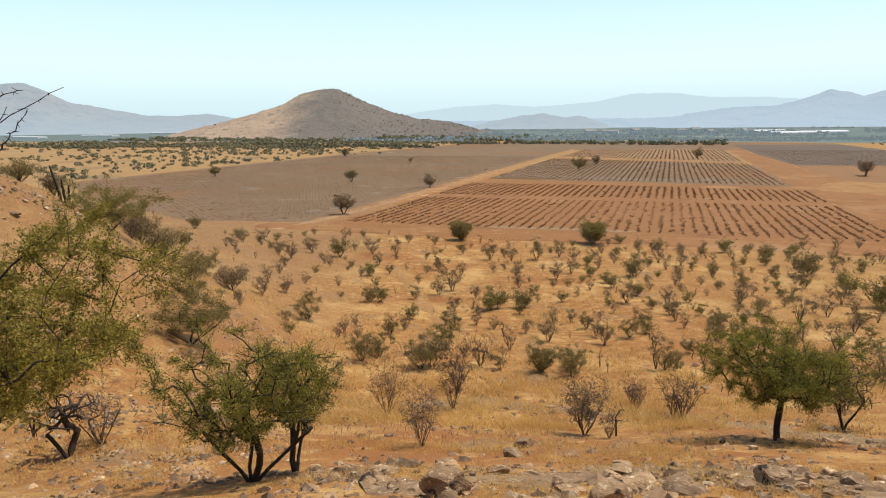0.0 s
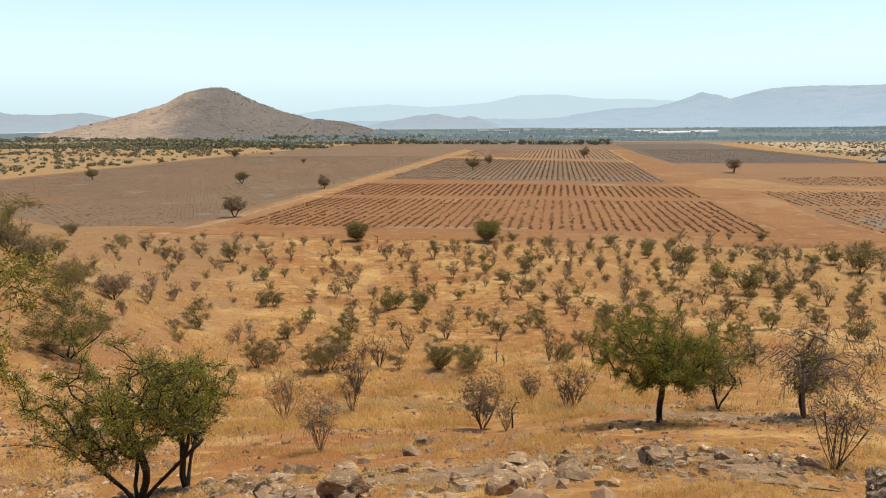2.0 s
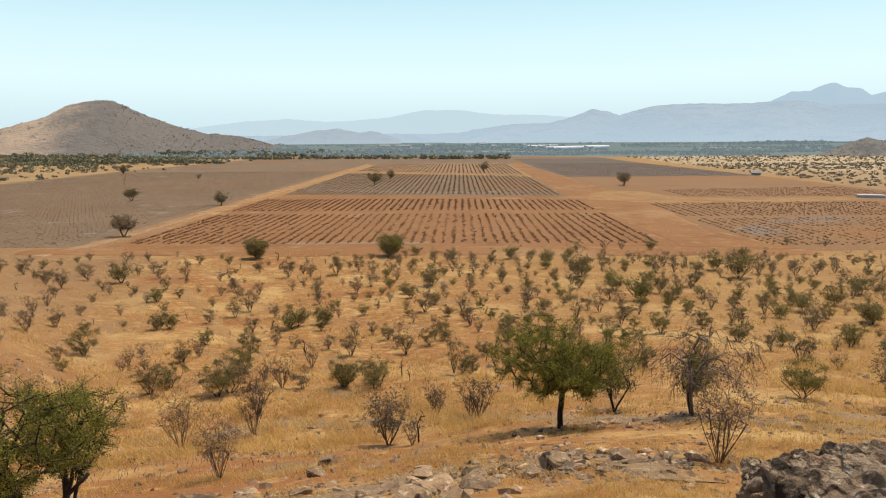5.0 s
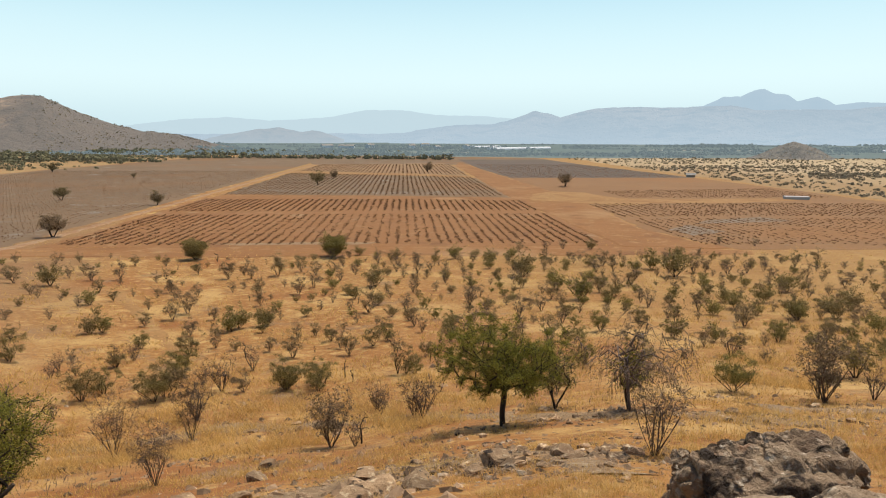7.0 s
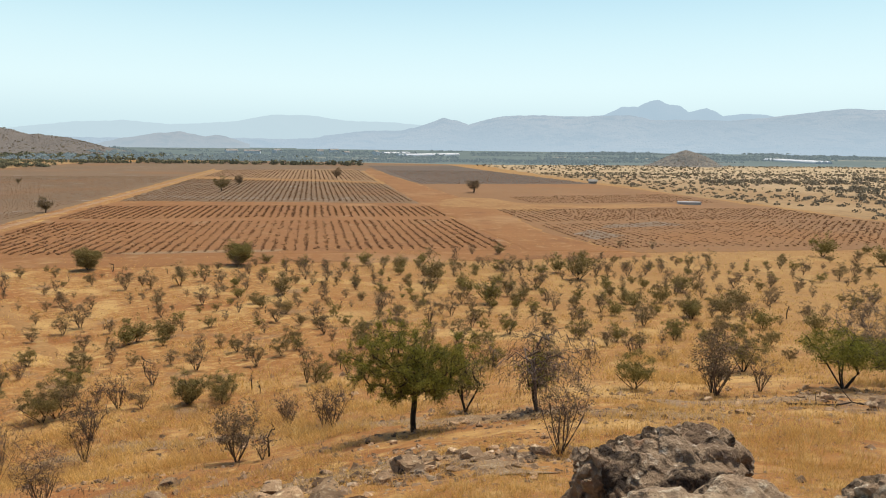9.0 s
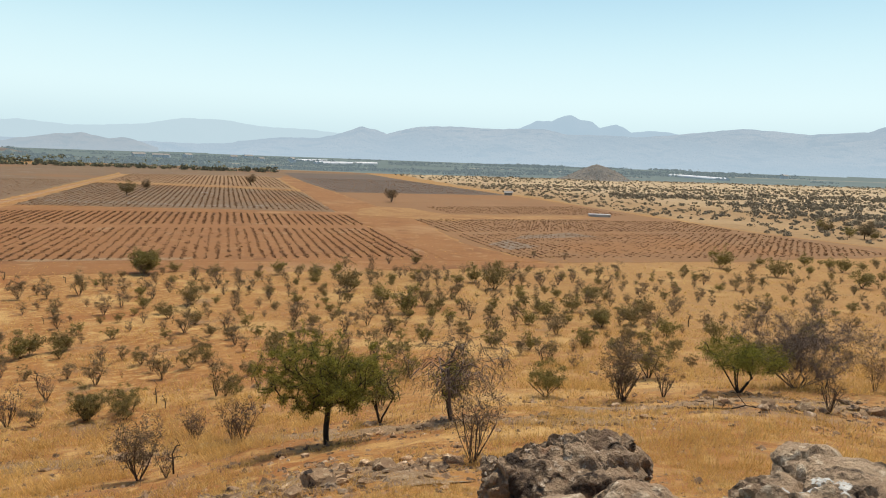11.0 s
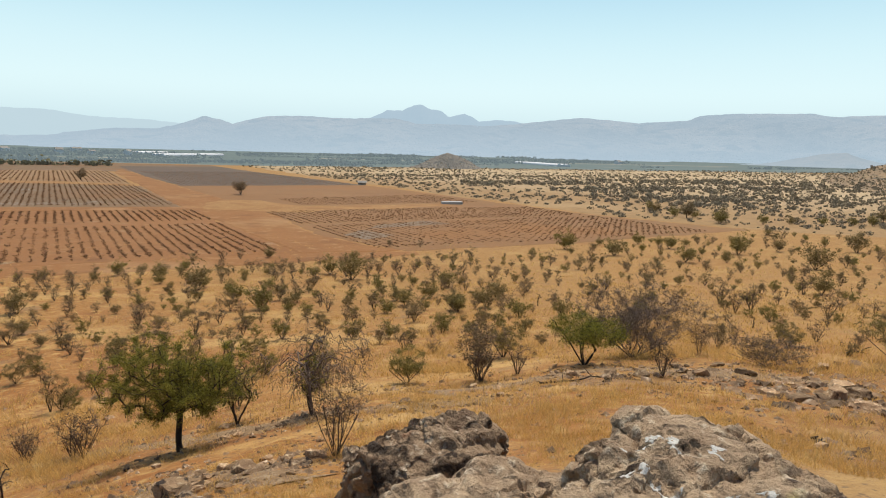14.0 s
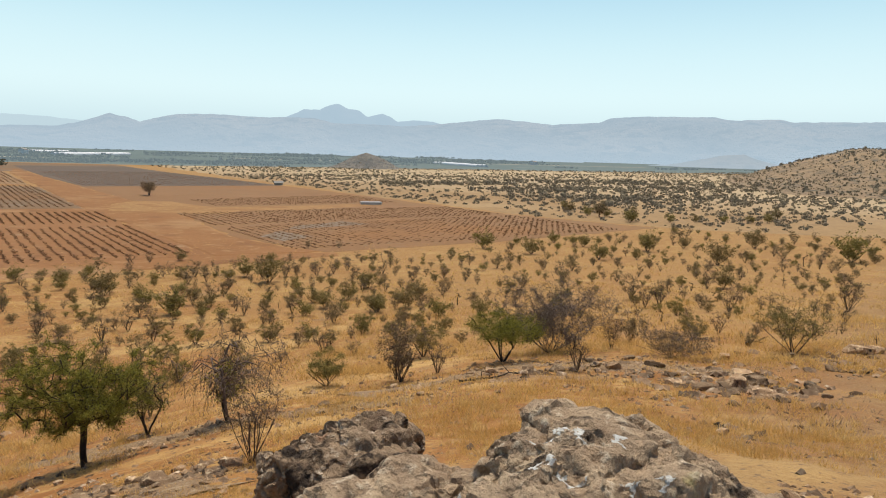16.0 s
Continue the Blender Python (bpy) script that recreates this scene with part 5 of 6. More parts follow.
vines("vine_rows", "rows of bare dark vines in red-brown soil", (127, 226), (-63, 38), lambda u, v: u > cross_at(v) - 1 or 180 < u < 189 or u < 127 + 0.02 * abs(v), 1, height=0.43, gap=1.3, canes=11, keep=0.95, width=0.075)
vines("vine_rows", "rows of bare dark vines between two tracks", (234, 400), (-62, 36), lambda u, v: u < cross_at(v) + 17 or u > far_at(v) - 4, 2, height=0.5, gap=2.0, canes=7, width=0.08)
vines("vine_rows", "far rows of bare dark vines", (365, 525), (-60, 36), lambda u, v: u < far_at(v) + 18, 3, height=0.55, gap=2.6, canes=5, row=2.4, width=0.11)
vines("vine_rows", "dense grey bare vines on grey soil", (124, 420), (-206, -75), lambda u, v: u < 124 + max(0, (-98 - v)) * 0.7, 4, height=0.36, gap=1.9, canes=4, row=2.1, keep=0.86, width=0.07)
vines("vine_rows", "bare vines in brown soil beside the scrubland", (121, 208), (57, 152), lambda u, v: u < 124 - 0.03 * (v - 57) or u > 214 - 0.1 * (v - 57) or 168 < u < 172, 5, height=0.42, gap=2.1, canes=11, row=2.1, keep=0.94, width=0.08)
vines("vine_rows", "bare vines beyond the dry meadow", (229, 278), (76, 148), lambda u, v: u > 258 + 0.2 * (v - 76), 6, height=0.48, gap=2.2, canes=6, width=0.08)
vines("vine_rows", "dark far block of bare vines", (349, 520), (56, 146), lambda u, v: v > 150 - 0.09 * (u - 349), 7, height=0.55, gap=2.8, canes=3, row=2.6, width=0.11)


# ---- scrub and trees across the plain ----
def clumps(name, label, spots, seed, material, blades=14, category="scrub"):
    """Low rounded bushes as loose heaps of leafy sprays, with uneven outlines; spots: x, y, width, height."""
    rng = np.random.default_rng(seed)
    V, F = [], []
    for x, y, w, h in spots:
        z = gz(x, y)
        lobes = [(rng.normal(0, 0.28, 2), rng.uniform(0.5, 1.0)) for _ in range(3)]
        for b in range(blades):
            o, k = lobes[b % 3]
            d = rng.normal(0, 1, 3)
            d /= np.linalg.norm(d)
            c = np.array((x + (o[0] + d[0] * 0.35) * w, y + (o[1] + d[1] * 0.35) * w, z + h * k * (0.5 + 0.42 * d[2])))
            s = np.cross(d, rng.normal(0, 1, 3))
            s /= np.linalg.norm(s)
            t = np.cross(d, s)
            g = 0.27 * w * rng.uniform(0.6, 1.3) * (12 / blades) ** 0.45
            i = len(V)
            V += [c - s * g, c + t * g * 0.8, c + s * g, c - t * g * 0.8]
            F.append((i, i + 1, i + 2, i + 3))
    return tagged(part(name, mesh_of(name, V, F), material), label, category, kind="stuff")


def patchy(rng, n, u, v, cut, size, cell=60.0, tall=0.75):
    """Spots in the plain's axes, thicker where a slow noise is high."""
    out = []
    while len(out) < n:
        uu, vv = rng.uniform(*u), rng.uniform(*v)
        x, y = plain(uu, vv)
        if noise.noise(Vector((uu / cell * 1.6, vv / cell * 0.6, 2.0))) + rng.normal(0, 0.25) > cut:
            w = size * rng.uniform(0.5, 1.5)
            out.append((x, y, w, w * tall))
    return out


rng_f = np.random.default_rng(21)
clumps("scrub_bushes", "dark thorn bushes dotted over pale dry grassland", patchy(rng_f, 3000, (115, 500), (158, 520), -0.15, 1.4), 31, MAT_SCRUB, 22)
clumps("scrub_bushes", "distant dark bushes dotted over pale grassland", patchy(rng_f, 4600, (330, 690), (160, 1250), -0.2, 1.5, 110.0), 32, MAT_SCRUB, 8)
clumps("scrub_bushes", "thick belt of dark bushes", patchy(rng_f, 1700, (-60, 330), (240, 1250), 0.0, 1.9, 110.0), 33, MAT_SCRUB, 16)
clumps("scrub_bushes", "dark shrubs on yellow grassland", patchy(rng_f, 420, (190, 560), (-430, -215), 0.0, 2.6), 34, MAT_FAR_TREE, 36)


def hedges(rng, n, u, v, size):
    """Lines of trees along the far field edges."""
    out = []
    for k in range(n):
        u0, v0, slope = rng.uniform(*u), rng.uniform(*v), rng.normal(-0.25, 0.12)
        reach, big = rng.uniform(40, 260), size * rng.uniform(0.6, 1.5)
        for d in np.arange(0, reach, big * 1.1):
            x, y = plain(u0 + slope * d + rng.normal(0, 3), v0 + d + rng.normal(0, 2))
            w = big * rng.uniform(0.6, 1.4)
            out.append((x, y, w * 1.5, w))
    return out


clumps("scrub_bushes", "thick dark bushes along the edge of the vineyard", patchy(rng_f, 260, (165, 380), (215, 320), -0.1, 3.0), 38, MAT_SCRUB, 40)
clumps("scrub_bushes", "thick dark belt of bushes across the scrubland", patchy(rng_f, 340, (225, 400), (300, 560), 0.0, 3.0, 80.0), 40, MAT_SCRUB, 30)
clumps("scrub_bushes", "small thorn bushes on the dry grass beside the vineyard", patchy(rng_f, 620, (100, 260), (164, 380), -0.3, 1.5), 41, MAT_SCRUB, 24)
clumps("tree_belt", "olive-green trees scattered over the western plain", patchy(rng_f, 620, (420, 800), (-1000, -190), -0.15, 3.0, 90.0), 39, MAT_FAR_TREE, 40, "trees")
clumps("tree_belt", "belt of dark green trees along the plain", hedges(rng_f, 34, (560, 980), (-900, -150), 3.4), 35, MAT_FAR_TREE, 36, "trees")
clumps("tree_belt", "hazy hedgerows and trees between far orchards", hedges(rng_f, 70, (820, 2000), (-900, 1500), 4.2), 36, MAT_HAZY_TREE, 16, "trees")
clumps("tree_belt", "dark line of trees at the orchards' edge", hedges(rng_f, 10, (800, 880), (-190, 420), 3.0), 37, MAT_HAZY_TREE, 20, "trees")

# field trees standing among the vines
FIELD_T = [(shrub("field_tree", 600 + s, "dark round-crowned tree standing alone among vines", "tree", MAT_BARK, MAT_LEAF_GREY if s else MAT_LEAF_SHRUB, height=5.9, width=8.2, stems=1 + s % 2, base=0.16,
                  ends=130, count=3200, size=0.29, cloud=0.38, thick=0.2, group="lone trees in the vineyards", fine=0.08, limb="trunk"), 6.0) for s in range(3)]
place_all(FIELD_T, [(57.7, 291, 7.6), (-22.5, 155, 5.9), (-4.1, 220, 5.2), (-32.6, 247, 5.4), (-92, 279, 5.8), (74, 333, 5.6), (140, 379, 7.2), (153, 249, 7.0), (-62, 444, 7.2), (-17, 370, 3.2),
                    (265, 43.6, 4.8), (213, 77, 5.0), (218, 90, 6.5)], rng_f)

# scrub on the lone hill, thicker on its eastern flank, and the far farms
hill_spots = []
while len(hill_spots) < 2200:
    a, k = rng_f.uniform(-19, 3), rng_f.uniform(-0.95, 0.0)
    if rng_f.random() > (0.12 if a < -9.0 else 1.0):
        continue
    r = 1450 + 420 * k
    hill_spots.append((a, r, 0.7 + rng_f.exponential(0.6)))


def drape(ob_name):
    """Looks up heights on a built hill."""
    from_ob = bpy.data.objects[ob_name]
    dg = bpy.context.evaluated_depsgraph_get()
    ev = from_ob.evaluated_get(dg)

    def z(x, y):
        hit, place, _, _ = ev.ray_cast(Vector((x, y, 500)), Vector((0, 0, -1)))
        return place.z if hit else None
    return z


def hill_scrub(name, label, hill, spots, seed, material, blades=8):
    rng, z_of = np.random.default_rng(seed), drape(hill)
    V, F = [], []
    for a, r, w in spots:
        x, y = r * math.sin(radians(a)), r * math.cos(radians(a))
        z = z_of(x, y)
        if z is None or z < 1:
            continue
        for b in range(blades):
            d = rng.normal(0, 1, 3)
            d /= np.linalg.norm(d)
            c = np.array((x, y, z + w * 0.3)) + d * w * np.array((0.4, 0.4, 0.25))
            s = np.cross(d, rng.normal(0, 1, 3))
            s /= np.linalg.norm(s)
            t = np.cross(d, s)
            g = 0.3 * w
            i = len(V)
            V += [c - s * g, c + t * g, c + s * g, c - t * g]
            F.append((i, i + 1, i + 2, i + 3))
    return tagged(part(name, mesh_of(name, V, F), material), label, "scrub", kind="stuff")


hill_scrub("hill_scrub", "dark scrub dotted over the lone hill", "hill_cone", hill_spots, 71, MAT_SCRUB)
hill_scrub("hill_scrub", "dark scrub over the eastern hillside", "hill_east", [(rng_f.uniform(76, 95), 430 + 470 * rng_f.random() ** 1.6, 0.7 + rng_f.exponential(0.7)) for _ in range(5200)], 72, MAT_SCRUB, 5)
hill_scrub("hill_scrub", "low scrub on the rocky knoll", "hill_knoll", [(rng_f.uniform(45.5, 50.5), rng_f.uniform(745, 800), rng_f.uniform(0.5, 1.0)) for _ in range(240)], 73, MAT_LEAF_GREY)


def tunnels(name, label, az, r, length, turn, bays=3, width=7.0, height=4.0):
    """White-sheeted growing tunnels side by side, each a rounded vault."""
    x, y, _ = at(az, r, 0)
    root = new(name)
    tagged(root, label, "greenhouse", "white growing tunnels")
    arc = [(math.cos(t) * width / 2, 1.2 + math.sin(t) * (height - 1.2)) for t in np.linspace(0, math.pi, 9)]
    rim = [(width / 2, 0.0)] + arc + [(-width / 2, 0.0)]
    V = [(a, s * length / 2, b) for s in (-1, 1) for a, b in rim]
    n = len(rim)
    F = [(i, i + 1, n + i + 1, n + i) for i in range(n - 1)] + [tuple(range(n)), tuple(range(2 * n - 1, n - 1, -1))]
    me = mesh_of("vault", V, F)
    for b in range(bays):
        part("vault", me, MAT_WHITE, root).location = ((b - bays / 2) * width, 0, 0)
    root.matrix_basis = Matrix.Translation((x, y, 0)) @ Matrix.Rotation(radians(turn), 4, "Z")
    return root


tunnels("greenhouse", "long white plastic growing tunnels far off in the fields", 28.0, 1240, 190, -58)
tunnels("greenhouse", "white plastic growing tunnels among far orchards", 25.0, 1420, 90, -60)
tunnels("greenhouse", "long white plastic growing tunnels beyond the trees", -26.0, 1800, 110, 62)
tunnels("greenhouse", "white plastic growing tunnels at the foot of the hill", -21.3, 2300, 130, 66)
tunnels("greenhouse", "white plastic growing tunnels beyond the trees", -30.5, 1700, 90, 62)
tunnels("greenhouse", "pale growing tunnels on the far plain", 56.0, 1150, 200, -35)


def farmhouse(x, y, w, d, h, turn, label, paint=MAT_WHITE):
    root = new("farmhouse")
    tagged(root, label, "house", "far farm buildings")
    part("wall", mesh_of("wall", [(-w, -d, 0), (w, -d, 0), (w, d, 0), (-w, d, 0), (-w, -d, h), (w, -d, h), (w, d, h), (-w, d, h), (-w, 0, h * 1.4), (w, 0, h * 1.4)],
                         [(0, 1, 5, 4), (2, 3, 7, 6), (1, 2, 6, 9, 5), (3, 0, 4, 8, 7)]), paint, root)
    e = 0.6
    part("roof", mesh_of("roof", [(-w - e, -d - e, h - 0.2), (w + e, -d - e, h - 0.2), (w + e, 0, h * 1.4 + 0.25), (-w - e, 0, h * 1.4 + 0.25), (w + e, d + e, h - 0.2), (-w - e, d + e, h - 0.2)],
                         [(0, 1, 2, 3), (3, 2, 4, 5)]), MAT_CONCRETE, root)
    root.matrix_basis = Matrix.Translation((x, y, 0)) @ Matrix.Rotation(radians(turn), 4, "Z")


for az, r, w, d, h, turn in ((12.0, 1250, 10, 5, 6, 10), (13.6, 1300, 14, 6, 5, -20), (15.5, 1350, 8, 5, 6, 30), (18.9, 1180, 5, 4, 7, 0), (21.0, 1220, 5, 4, 5, 15), (23.4, 1230, 6, 5, 6, 40), (20.0, 1500, 9, 5, 6, 5), (62.0, 1500, 8, 5, 6, 0)):
    x, y, _ = at(az, r, 0)
    farmhouse(x, y, w, d, h, turn, "small white farm building among hazy trees")


# the concrete water tank in the eastern vineyard, and the pump hut at the scrub's edge
def tank():
    root = new("water_tank")
    tagged(root, "low pale concrete water tank standing in the vineyard", "tank")
    bm = bmesh.new()
    bmesh.ops.create_cube(bm, size=1.0)
    bmesh.ops.scale(bm, vec=(7.5, 4.0, 0.8), verts=bm.verts)
    bmesh.ops.bevel(bm, geom=bm.edges[:], offset=0.08, segments=2, affect="EDGES")
    me = bpy.data.meshes.new("basin")
    bm.to_mesh(me)
    part("basin", me, MAT_TANK, root).location = (0, 0, 0.4)
    bm2 = bmesh.new()
    bmesh.ops.create_cube(bm2, size=1.0)
    bmesh.ops.scale(bm2, vec=(7.8, 4.3, 0.12), verts=bm2.verts)
    me2 = bpy.data.meshes.new("rim")
    bm2.to_mesh(me2)
    part("rim", me2, MAT_TANK, root).location = (0, 0, 0.84)
    root.matrix_basis = Matrix.Translation((194.8, 171.0, 0.05)) @ Matrix.Rotation(radians(-38), 4, "Z")


tank()
farmhouse(253.4, 289.2, 2.0, 1.5, 1.4, -30, "small grey hut at the edge of the scrubland", MAT_CONCRETE)


# ---- dry grass and gravel on the near slope ----
def grass(name, label, count, az, rad, height, blades, width, seed, material, cut=0.0, cell=3.5):
    rng = np.random.default_rng(seed)
    a = np.radians(rng.uniform(az[0], az[1], count * 3))
    r = np.exp(rng.uniform(math.log(rad[0]), math.log(rad[1]), count * 3))
    x, y = r * np.sin(a), r * np.cos(a)
    keep = np.array([noise.fractal(Vector((p / cell, q / cell, seed)), 0.8, 2.0, 3) for p, q in zip(x, y)]) + rng.normal(0, 0.12, len(x)) > cut
    x, y, r = x[keep][:count], y[keep][:count], r[keep][:count]
    z = ground_z(x, y)
    n = len(x) * blades
    X, Y, Z = np.repeat(x, blades), np.repeat(y, blades), np.repeat(z, blades)
    grown = np.repeat(np.clip(r / 14, 0.75, 2.2), blades)
    ang = rng.uniform(0, 6.283, n)
    off = rng.normal(0, 0.07, (n, 2)) * grown[:, None]
    h = height * rng.uniform(0.4, 1.2, n) * np.clip(grown, 0.8, 1.3)
    bend = h * rng.uniform(0.5, 1.6, n)
    w = width * grown * rng.uniform(0.6, 1.4, n)
    sx, sy = -np.sin(ang) * w, np.cos(ang) * w
    bx, by = X + off[:, 0], Y + off[:, 1]
    V = np.stack([np.stack([bx - sx, by - sy, Z - 0.02], 1), np.stack([bx + sx, by + sy, Z - 0.02], 1),
                  np.stack([bx + np.cos(ang) * bend, by + np.sin(ang) * bend, Z + h], 1)], 1).reshape(-1, 3)
    return tagged(part(name, mesh_of(name, V, np.arange(n * 3).reshape(-1, 3)), material), label, "grass", kind="stuff")


grass("dry_grass", "straw-yellow dry grass tufts between the stones", 26000, (-40, 95), (5, 48), 0.11, 7, 0.005, 81, MAT_GRASS, 0.14)
grass("dry_grass", "thin straw-yellow grass on the lower slope", 11000, (-30, 92), (36, 150), 0.26, 5, 0.010, 82, MAT_GRASS, 0.12, 6.0)

grass("golden_grass", "bright golden strip of dry grass below the stones", 4200, (-16, 30), (25, 42), 0.30, 6, 0.005, 84, MAT_GRASS, 0.0, 2.5)
grass("golden_grass", "bright golden strip of dry grass below the outcrop", 2400, (40, 88), (13, 26), 0.22, 6, 0.006, 85, MAT_GRASS, 0.0, 2.2)
grass("golden_grass", "tall golden grass between the thickets", 4500, (45, 90), (36, 95), 0.36, 6, 0.007, 86, MAT_GRASS, 0.05, 6.0)
grass("dead_twigs", "dark dead twigs and withered weeds strewn over the slope", 2200, (-38, 94), (20, 95), 0.15, 4, 0.006, 83, MAT_TWIG, 0.0, 5.0)


def gravel(name, label, count, az, rad, size, seed):
    rng = np.random.default_rng(seed)
    V, F = [], []
    shape = np.array([(1, 0, 0), (-1, 0, 0), (0, 1, 0), (0, -1, 0), (0, 0, 0.8), (0.6, 0.6, 0.5), (-0.6, -0.5, 0.5)])
    tri = ((0, 5, 4), (5, 2, 4), (2, 1, 4), (1, 6, 4), (6, 3, 4), (3, 0, 4), (0, 2, 5), (1, 3, 6))
    made = 0
    while made < count:
        a, r = radians(rng.uniform(*az)), math.exp(rng.uniform(math.log(rad[0]), math.log(rad[1])))
        x, y = r * math.sin(a), r * math.cos(a)
        if noise.fractal(Vector((x / 4, y / 4, seed)), 0.8, 2.0, 3) + rng.normal(0, 0.15) < 0.12:
            continue
        made += 1
        s = size * rng.lognormal(0, 0.5) * (0.7 + r / 30)
        t = rng.uniform(0, 6.28)
        c, q = math.cos(t), math.sin(t)
        p = shape * rng.uniform(0.7, 1.3, shape.shape) * s
        i = len(V)
        z = gz(x, y)
        V += [(x + u[0] * c - u[1] * q, y + u[0] * q + u[1] * c, z + u[2] - 0.01) for u in p]
        F += [(i + f[0], i + f[1], i + f[2]) for f in tri]
    return tagged(part(name, mesh_of(name, V, F), MAT_GRAVEL), label, "gravel", kind="stuff")


gravel("gravel", "grey stones and gravel over the western spur", 3500, (-37, -13), (15, 46), 0.036, 93)
gravel("gravel", "grey-brown gravel and small stones on the slope", 7000, (-40, 95), (4, 48), 0.032, 91)


def rubble(name, label, spots, seed, per=7):
    """Broken stones strewn round the larger ones."""
    rng = np.random.default_rng(seed)
    V, F = [], []
    shape = np.array([(1, 0, 0), (-1, 0, 0), (0, 1, 0), (0, -1, 0), (0.1, 0, 0.6), (0.7, 0.6, 0.5), (-0.6, -0.7, 0.5), (0.6, -0.6, 0.45)])
    tri = ((0, 5, 4), (5, 2, 4), (2, 1, 4), (1, 6, 4), (6, 3, 4), (3, 7, 4), (7, 0, 4), (0, 2, 5), (1, 3, 6), (3, 0, 7))
    for x, y, w in spots:
        for k in range(per):
            a, r = rng.uniform(0, 6.28), w * rng.uniform(0.5, 1.3) + abs(rng.normal(0, 0.5))
            px, py, s = x + r * math.cos(a) * 1.4, y + r * math.sin(a), min(0.3, w * rng.uniform(0.1, 0.32))
            p = shape * rng.uniform(0.65, 1.35, shape.shape) * s
            t = rng.uniform(0, 6.28)
            i, z = len(V), gz(px, py)
            V += [(px + u[0] * math.cos(t) - u[1] * math.sin(t), py + u[0] * math.sin(t) + u[1] * math.cos(t), z + u[2] - 0.02) for u in p]
            F += [(i + f[0], i + f[1], i + f[2]) for f in tri]
    return tagged(part(name, mesh_of(name, V, F), MAT_GRAVEL), label, "rubble", kind="stuff")


rubble("rubble", "broken stones strewn between the larger rocks", STONES_0 + STONES_1 + STONES_2 + STONES_3 + BAND_SPOTS, 92, 10)
STRIP_SPOTS = []
for line, _, spread, _ in BANDS:
    for k in range(190):
        i, f = int(rng_s.integers(len(line) - 1)), rng_s.random()
        STRIP_SPOTS.append((line[i][0] + (line[i + 1][0] - line[i][0]) * f + rng_s.normal(0, spread), line[i][1] + (line[i + 1][1] - line[i][1]) * f + rng_s.normal(0, spread), rng_s.uniform(0.15, 0.4)))
rubble("rubble", "small broken stones and chips along the stony strips", STRIP_SPOTS, 94, 7)


def ribbon(name, label, line, width, lift, material, category="path", dip=0.05):
    """A worn path along the ground, a little uneven at its edges."""
    rng = np.random.default_rng(4)
    V, n = [], 0
    for (x0, y0), (x1, y1) in zip(line, line[1:]):
        d = Vector((x1 - x0, y1 - y0, 0))
        side = Vector((-d.y, d.x, 0)).normalized()
        for k in range(10):
            p = Vector((x0, y0, 0)) + d * (k / 10)
            for q in (-1, -0.5, 0, 0.5, 1):
                w = p + side * q * width * 0.5 * rng.uniform(0.7, 1.3)
                V.append((w.x, w.y, gz(w.x, w.y) + lift - dip * abs(q)))
            n += 1
    F = [(5 * i + j, 5 * i + j + 1, 5 * i + j + 6, 5 * i + j + 5) for i in range(n - 1) for j in range(4)]
    return tagged(part(name, mesh_of(name, V, F, True), material), label, category, kind="structure")


ribbon("path_slope", "pale worn footpath down the orange slope", PATH_LINE, 1.6, 0.06, MAT_STRAW)


for k, (line, _, spread, _) in enumerate(BANDS):
    ribbon("stony_strip_%d" % (k + 1), "bare grey-brown stony earth between the grass", line, spread * 3.2, 0.05, MAT_STONY, "ground", 0.10)


def fallen_branch(name, label, a, b, thick, seed):
    """A dead branch lying along the ground with a few broken side twigs."""
    rng = np.random.default_rng(seed)
    pts = []
    for t in np.linspace(0, 1, 9):
        x, y = a[0] + (b[0] - a[0]) * t + rng.normal(0, 0.06), a[1] + (b[1] - a[1]) * t + rng.normal(0, 0.06)
        pts.append(np.array((x, y, gz(x, y) + thick * 0.7 + 0.12 * t * rng.random())))
    chains = [(pts, [thick * (1 - 0.6 * t) for t in np.linspace(0, 1, 9)])]
    for p in pts[2:]:
        d = rng.normal(0, 1, 3)
        d[2] = abs(d[2])
        d *= rng.uniform(0.1, 0.25) * min(2.4, math.hypot(b[0] - a[0], b[1] - a[1])) / np.linalg.norm(d)
        chains.append(([p, p + d * 0.6, p + d], [thick * 0.4, thick * 0.25, thick * 0.1]))
    return tagged(part(name, mesh_of(name, *tubes(chains), True), MAT_BARK), label, "branch", "dead branches on the ground")


fallen_branch("fallen_branch", "dark dead branch lying along the stones", (22.4, 14.4), (24.6, 13.0), 0.05, 1)
fallen_branch("fallen_branch", "charred root lying in dry grass", (18.6, 3.6), (19.0, 3.9), 0.09, 2)
fallen_branch("fallen_branch", "red-brown dead trunk lying on the slope", (43.6, 8.1), (47.0, 7.8), 0.12, 3)

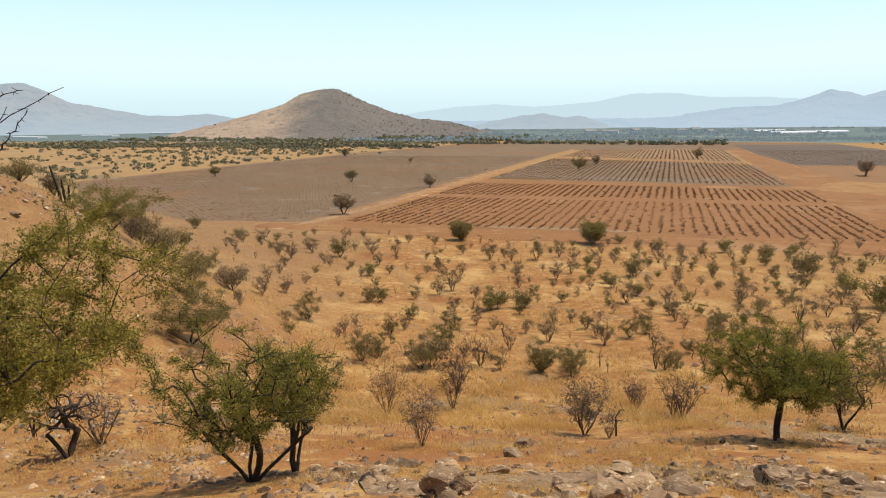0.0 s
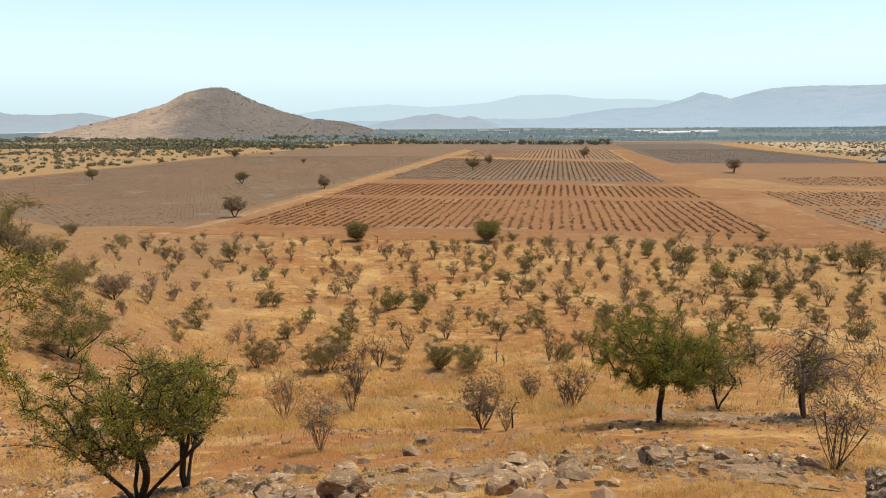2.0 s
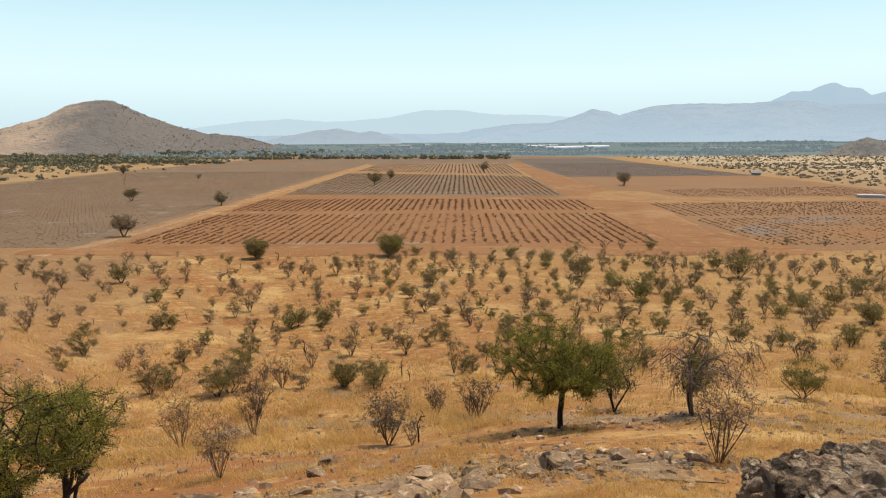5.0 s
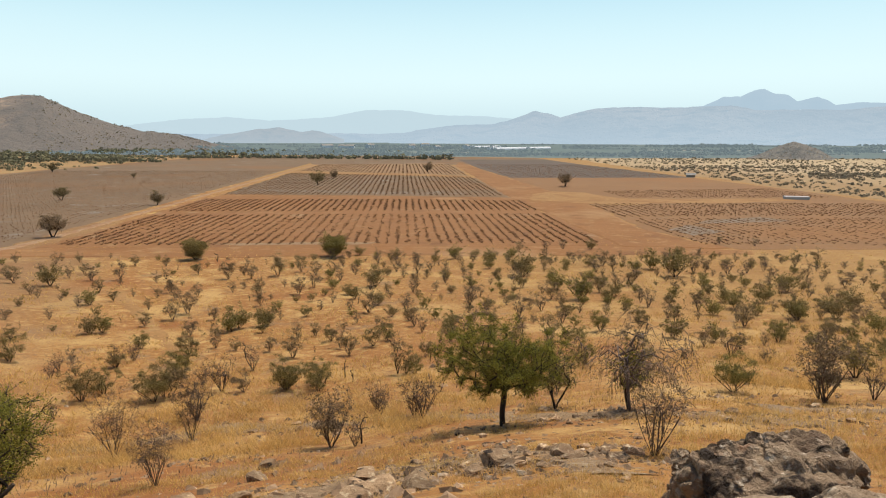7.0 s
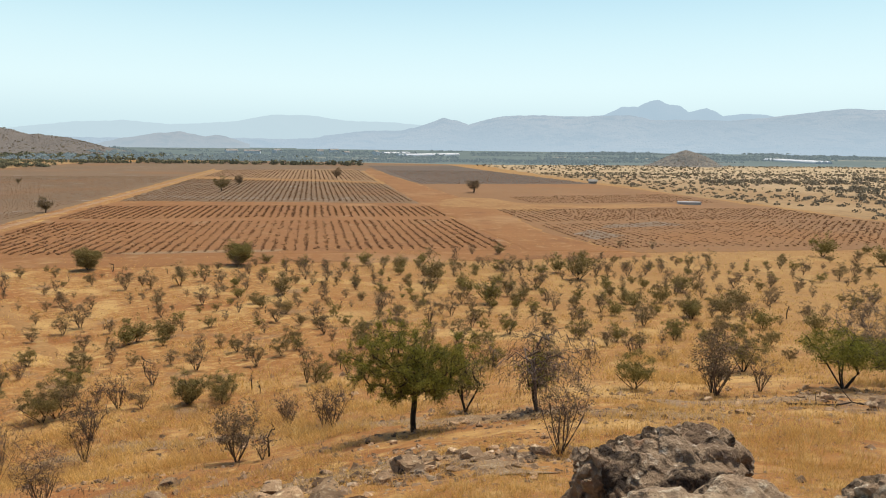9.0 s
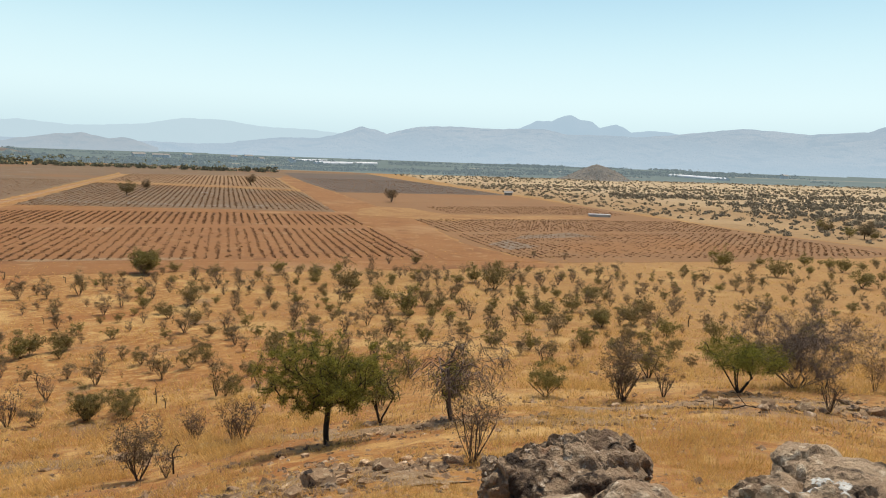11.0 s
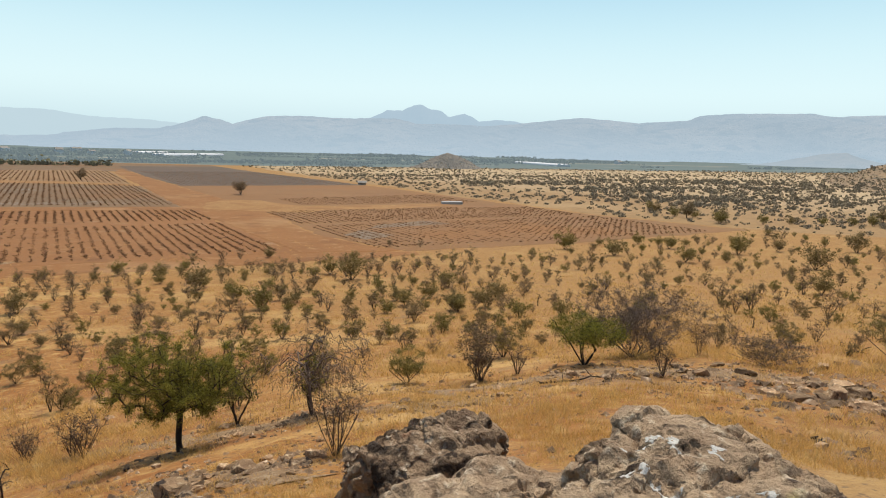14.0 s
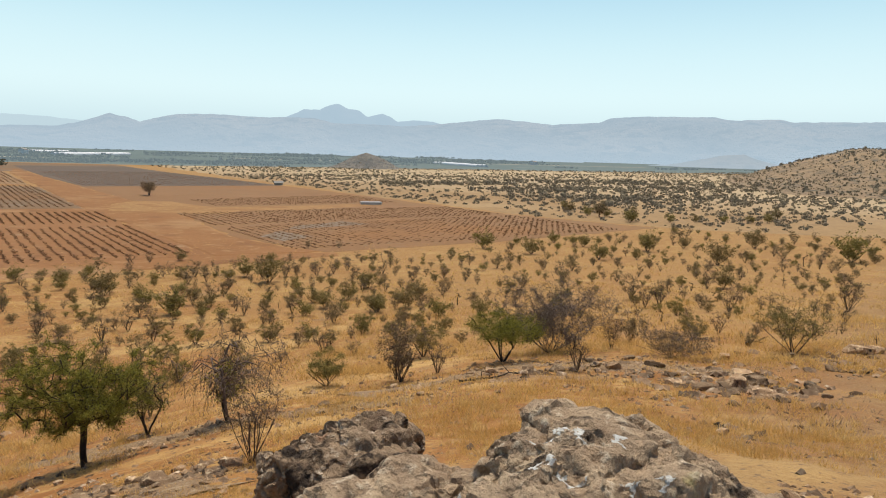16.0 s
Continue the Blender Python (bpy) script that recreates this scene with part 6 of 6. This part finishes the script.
# bird droppings run down the outcrop's crown
def streaks(lines, width, seed):
    """Splashes that run down from the crown, laid close over the rock and broken where it falls away."""
    rng = np.random.default_rng(seed)
    root = bpy.data.objects["outcrop"]
    rock = root.children[0]
    across, along = 9, 70
    for (x0, y0), (x1, y1) in lines:
        d = Vector((x1 - x0, y1 - y0, 0))
        side = Vector((-d.y, d.x, 0)).normalized()
        V, F, wide = [], [], 1.0
        for k in range(along):
            t = k / (along - 1)
            wide = 0.75 * wide + 0.25 * rng.choice((0.2, 0.6, 1.2, 2.4))
            mid = Vector((x0, y0, 0)) + d * t + side * 0.02 * math.sin(7 * t + x0 * 40)
            for q in range(across):
                p = mid + side * (q / (across - 1) - 0.5) * 2 * width * wide * (1.2 - 0.8 * t)
                hit, place, normal, _ = rock.ray_cast(Vector((p.x, p.y, 25)), Vector((0, 0, -1)))
                V.append(place + normal * 0.003 if hit else Vector((p.x, p.y, 0)))
        for k in range(along - 1):
            for q in range(across - 1):
                f = (k * across + q, k * across + q + 1, (k + 1) * across + q + 1, (k + 1) * across + q)
                z = [V[i].z for i in f]
                mid = sum((V[i] for i in f), Vector()) / 4
                if max(z) - min(z) < 0.018 and noise.noise(mid * 38.0) > -0.28:
                    F.append(f)
        me = mesh_of("dropping_streak", V, F, True)
        bm = bmesh.new()
        bm.from_mesh(me)
        bmesh.ops.delete(bm, geom=[v for v in bm.verts if not v.link_faces], context="VERTS")
        bm.to_mesh(me)
        bm.free()
        part("dropping_streak", me, MAT_DROPPING, root, "chalk-white streak of bird droppings")


bpy.context.view_layer.update()
streaks((((3.74, 1.35), (3.56, 1.50)), ((3.76, 1.32), (3.66, 1.20)), ((3.29, 1.32), (3.24, 1.26)), ((3.31, 1.26), (3.34, 1.05)), ((3.34, 1.20), (3.26, 1.12)), ((2.99, 1.62), (2.96, 1.40)), ((3.79, 1.08), (3.72, 1.03)), ((3.54, 0.90), (3.50, 0.87)), ((3.59, 0.75), (3.54, 0.72)), ((3.80, 1.38), (3.70, 1.42))), 0.024, 5)

# charred stumps, flat stones and a bare thorny branch by the western spur
def stump(x, y, lean, height, seed):
    rng = np.random.default_rng(seed)
    pts = [np.array((lean * height * t ** 1.4 + rng.normal(0, 0.02), rng.normal(0, 0.02), -0.1 + (height + 0.1) * t)) for t in np.linspace(0, 1, 9)]
    rad = [0.10 * (1 - 0.55 * t) * rng.uniform(0.85, 1.15) for t in np.linspace(0, 1, 9)]
    ob = part("charred_stump", mesh_of("charred_stump", *tubes([(pts, rad)]), True), MAT_BARK)
    ob.location = (x, y, gz(x, y))
    tagged(ob, "blackened upright stump on the stony spur", "stump", "stumps on the western spur")


stump(-22.9, 41.2, -0.22, 2.2, 1)
stump(-22.6, 41.1, -0.08, 1.5, 2)
stump(-22.3, 41.0, 0.05, 1.3, 3)
for k in range(24):
    x, y = rng_s.uniform(-25.0, -17.5), rng_s.uniform(33.5, 43.0)
    w = 0.32 * min(2.0, rng_s.lognormal(0, 0.5))
    ob = new("stone", STONE_M[k % 8])
    ob.matrix_basis = Matrix.Translation((x, y, gz(x, y) - 0.04)) @ Matrix.Rotation(rng_s.uniform(0, 6.28), 4, "Z") @ Matrix.Diagonal((w * 1.4, w, w * 0.5, 1))
    tagged(ob, "flat grey-brown stone on the dry spur", "stone", "stones on the western spur")


def thorny_branch(name, label, seed):
    """Bare forked twigs with short thorns, springing from the crown beside them."""
    rng = np.random.default_rng(seed)
    chains = []
    for a, b, bow in (((-4.9, 5.4, 18.9), (-3.3, 6.16, 20.35), 0.12), ((-4.3, 5.62, 19.75), (-3.56, 6.02, 20.33), 0.08), ((-4.2, 5.7, 19.35), (-3.68, 5.95, 20.19), -0.10), ((-3.95, 5.8, 19.62), (-3.55, 6.03, 20.16), -0.05)):
        a, b = np.array(a), np.array(b)
        pts = [a + (b - a) * t + np.array((0, 0, bow * 4 * t * (1 - t))) + rng.normal(0, 0.008, 3) for t in np.linspace(0, 1, 18)]
        chains.append((pts, [0.011 * (1 - 0.7 * t) for t in np.linspace(0, 1, 18)]))
        for p, q in zip(pts[3:], pts[4:]):
            for _ in range(2):
                d = rng.normal(0, 1, 3)
                d *= rng.uniform(0.02, 0.05) / np.linalg.norm(d)
                chains.append(([p, p + d], [0.004, 0.0015]))
    ob = part(name, mesh_of(name, *tubes(chains), True), MAT_BARK)
    return tagged(ob, label, "branch")


thorny_branch("thorny_branch", "bare thorny twigs of the yellow-green tree against the sky", 6)
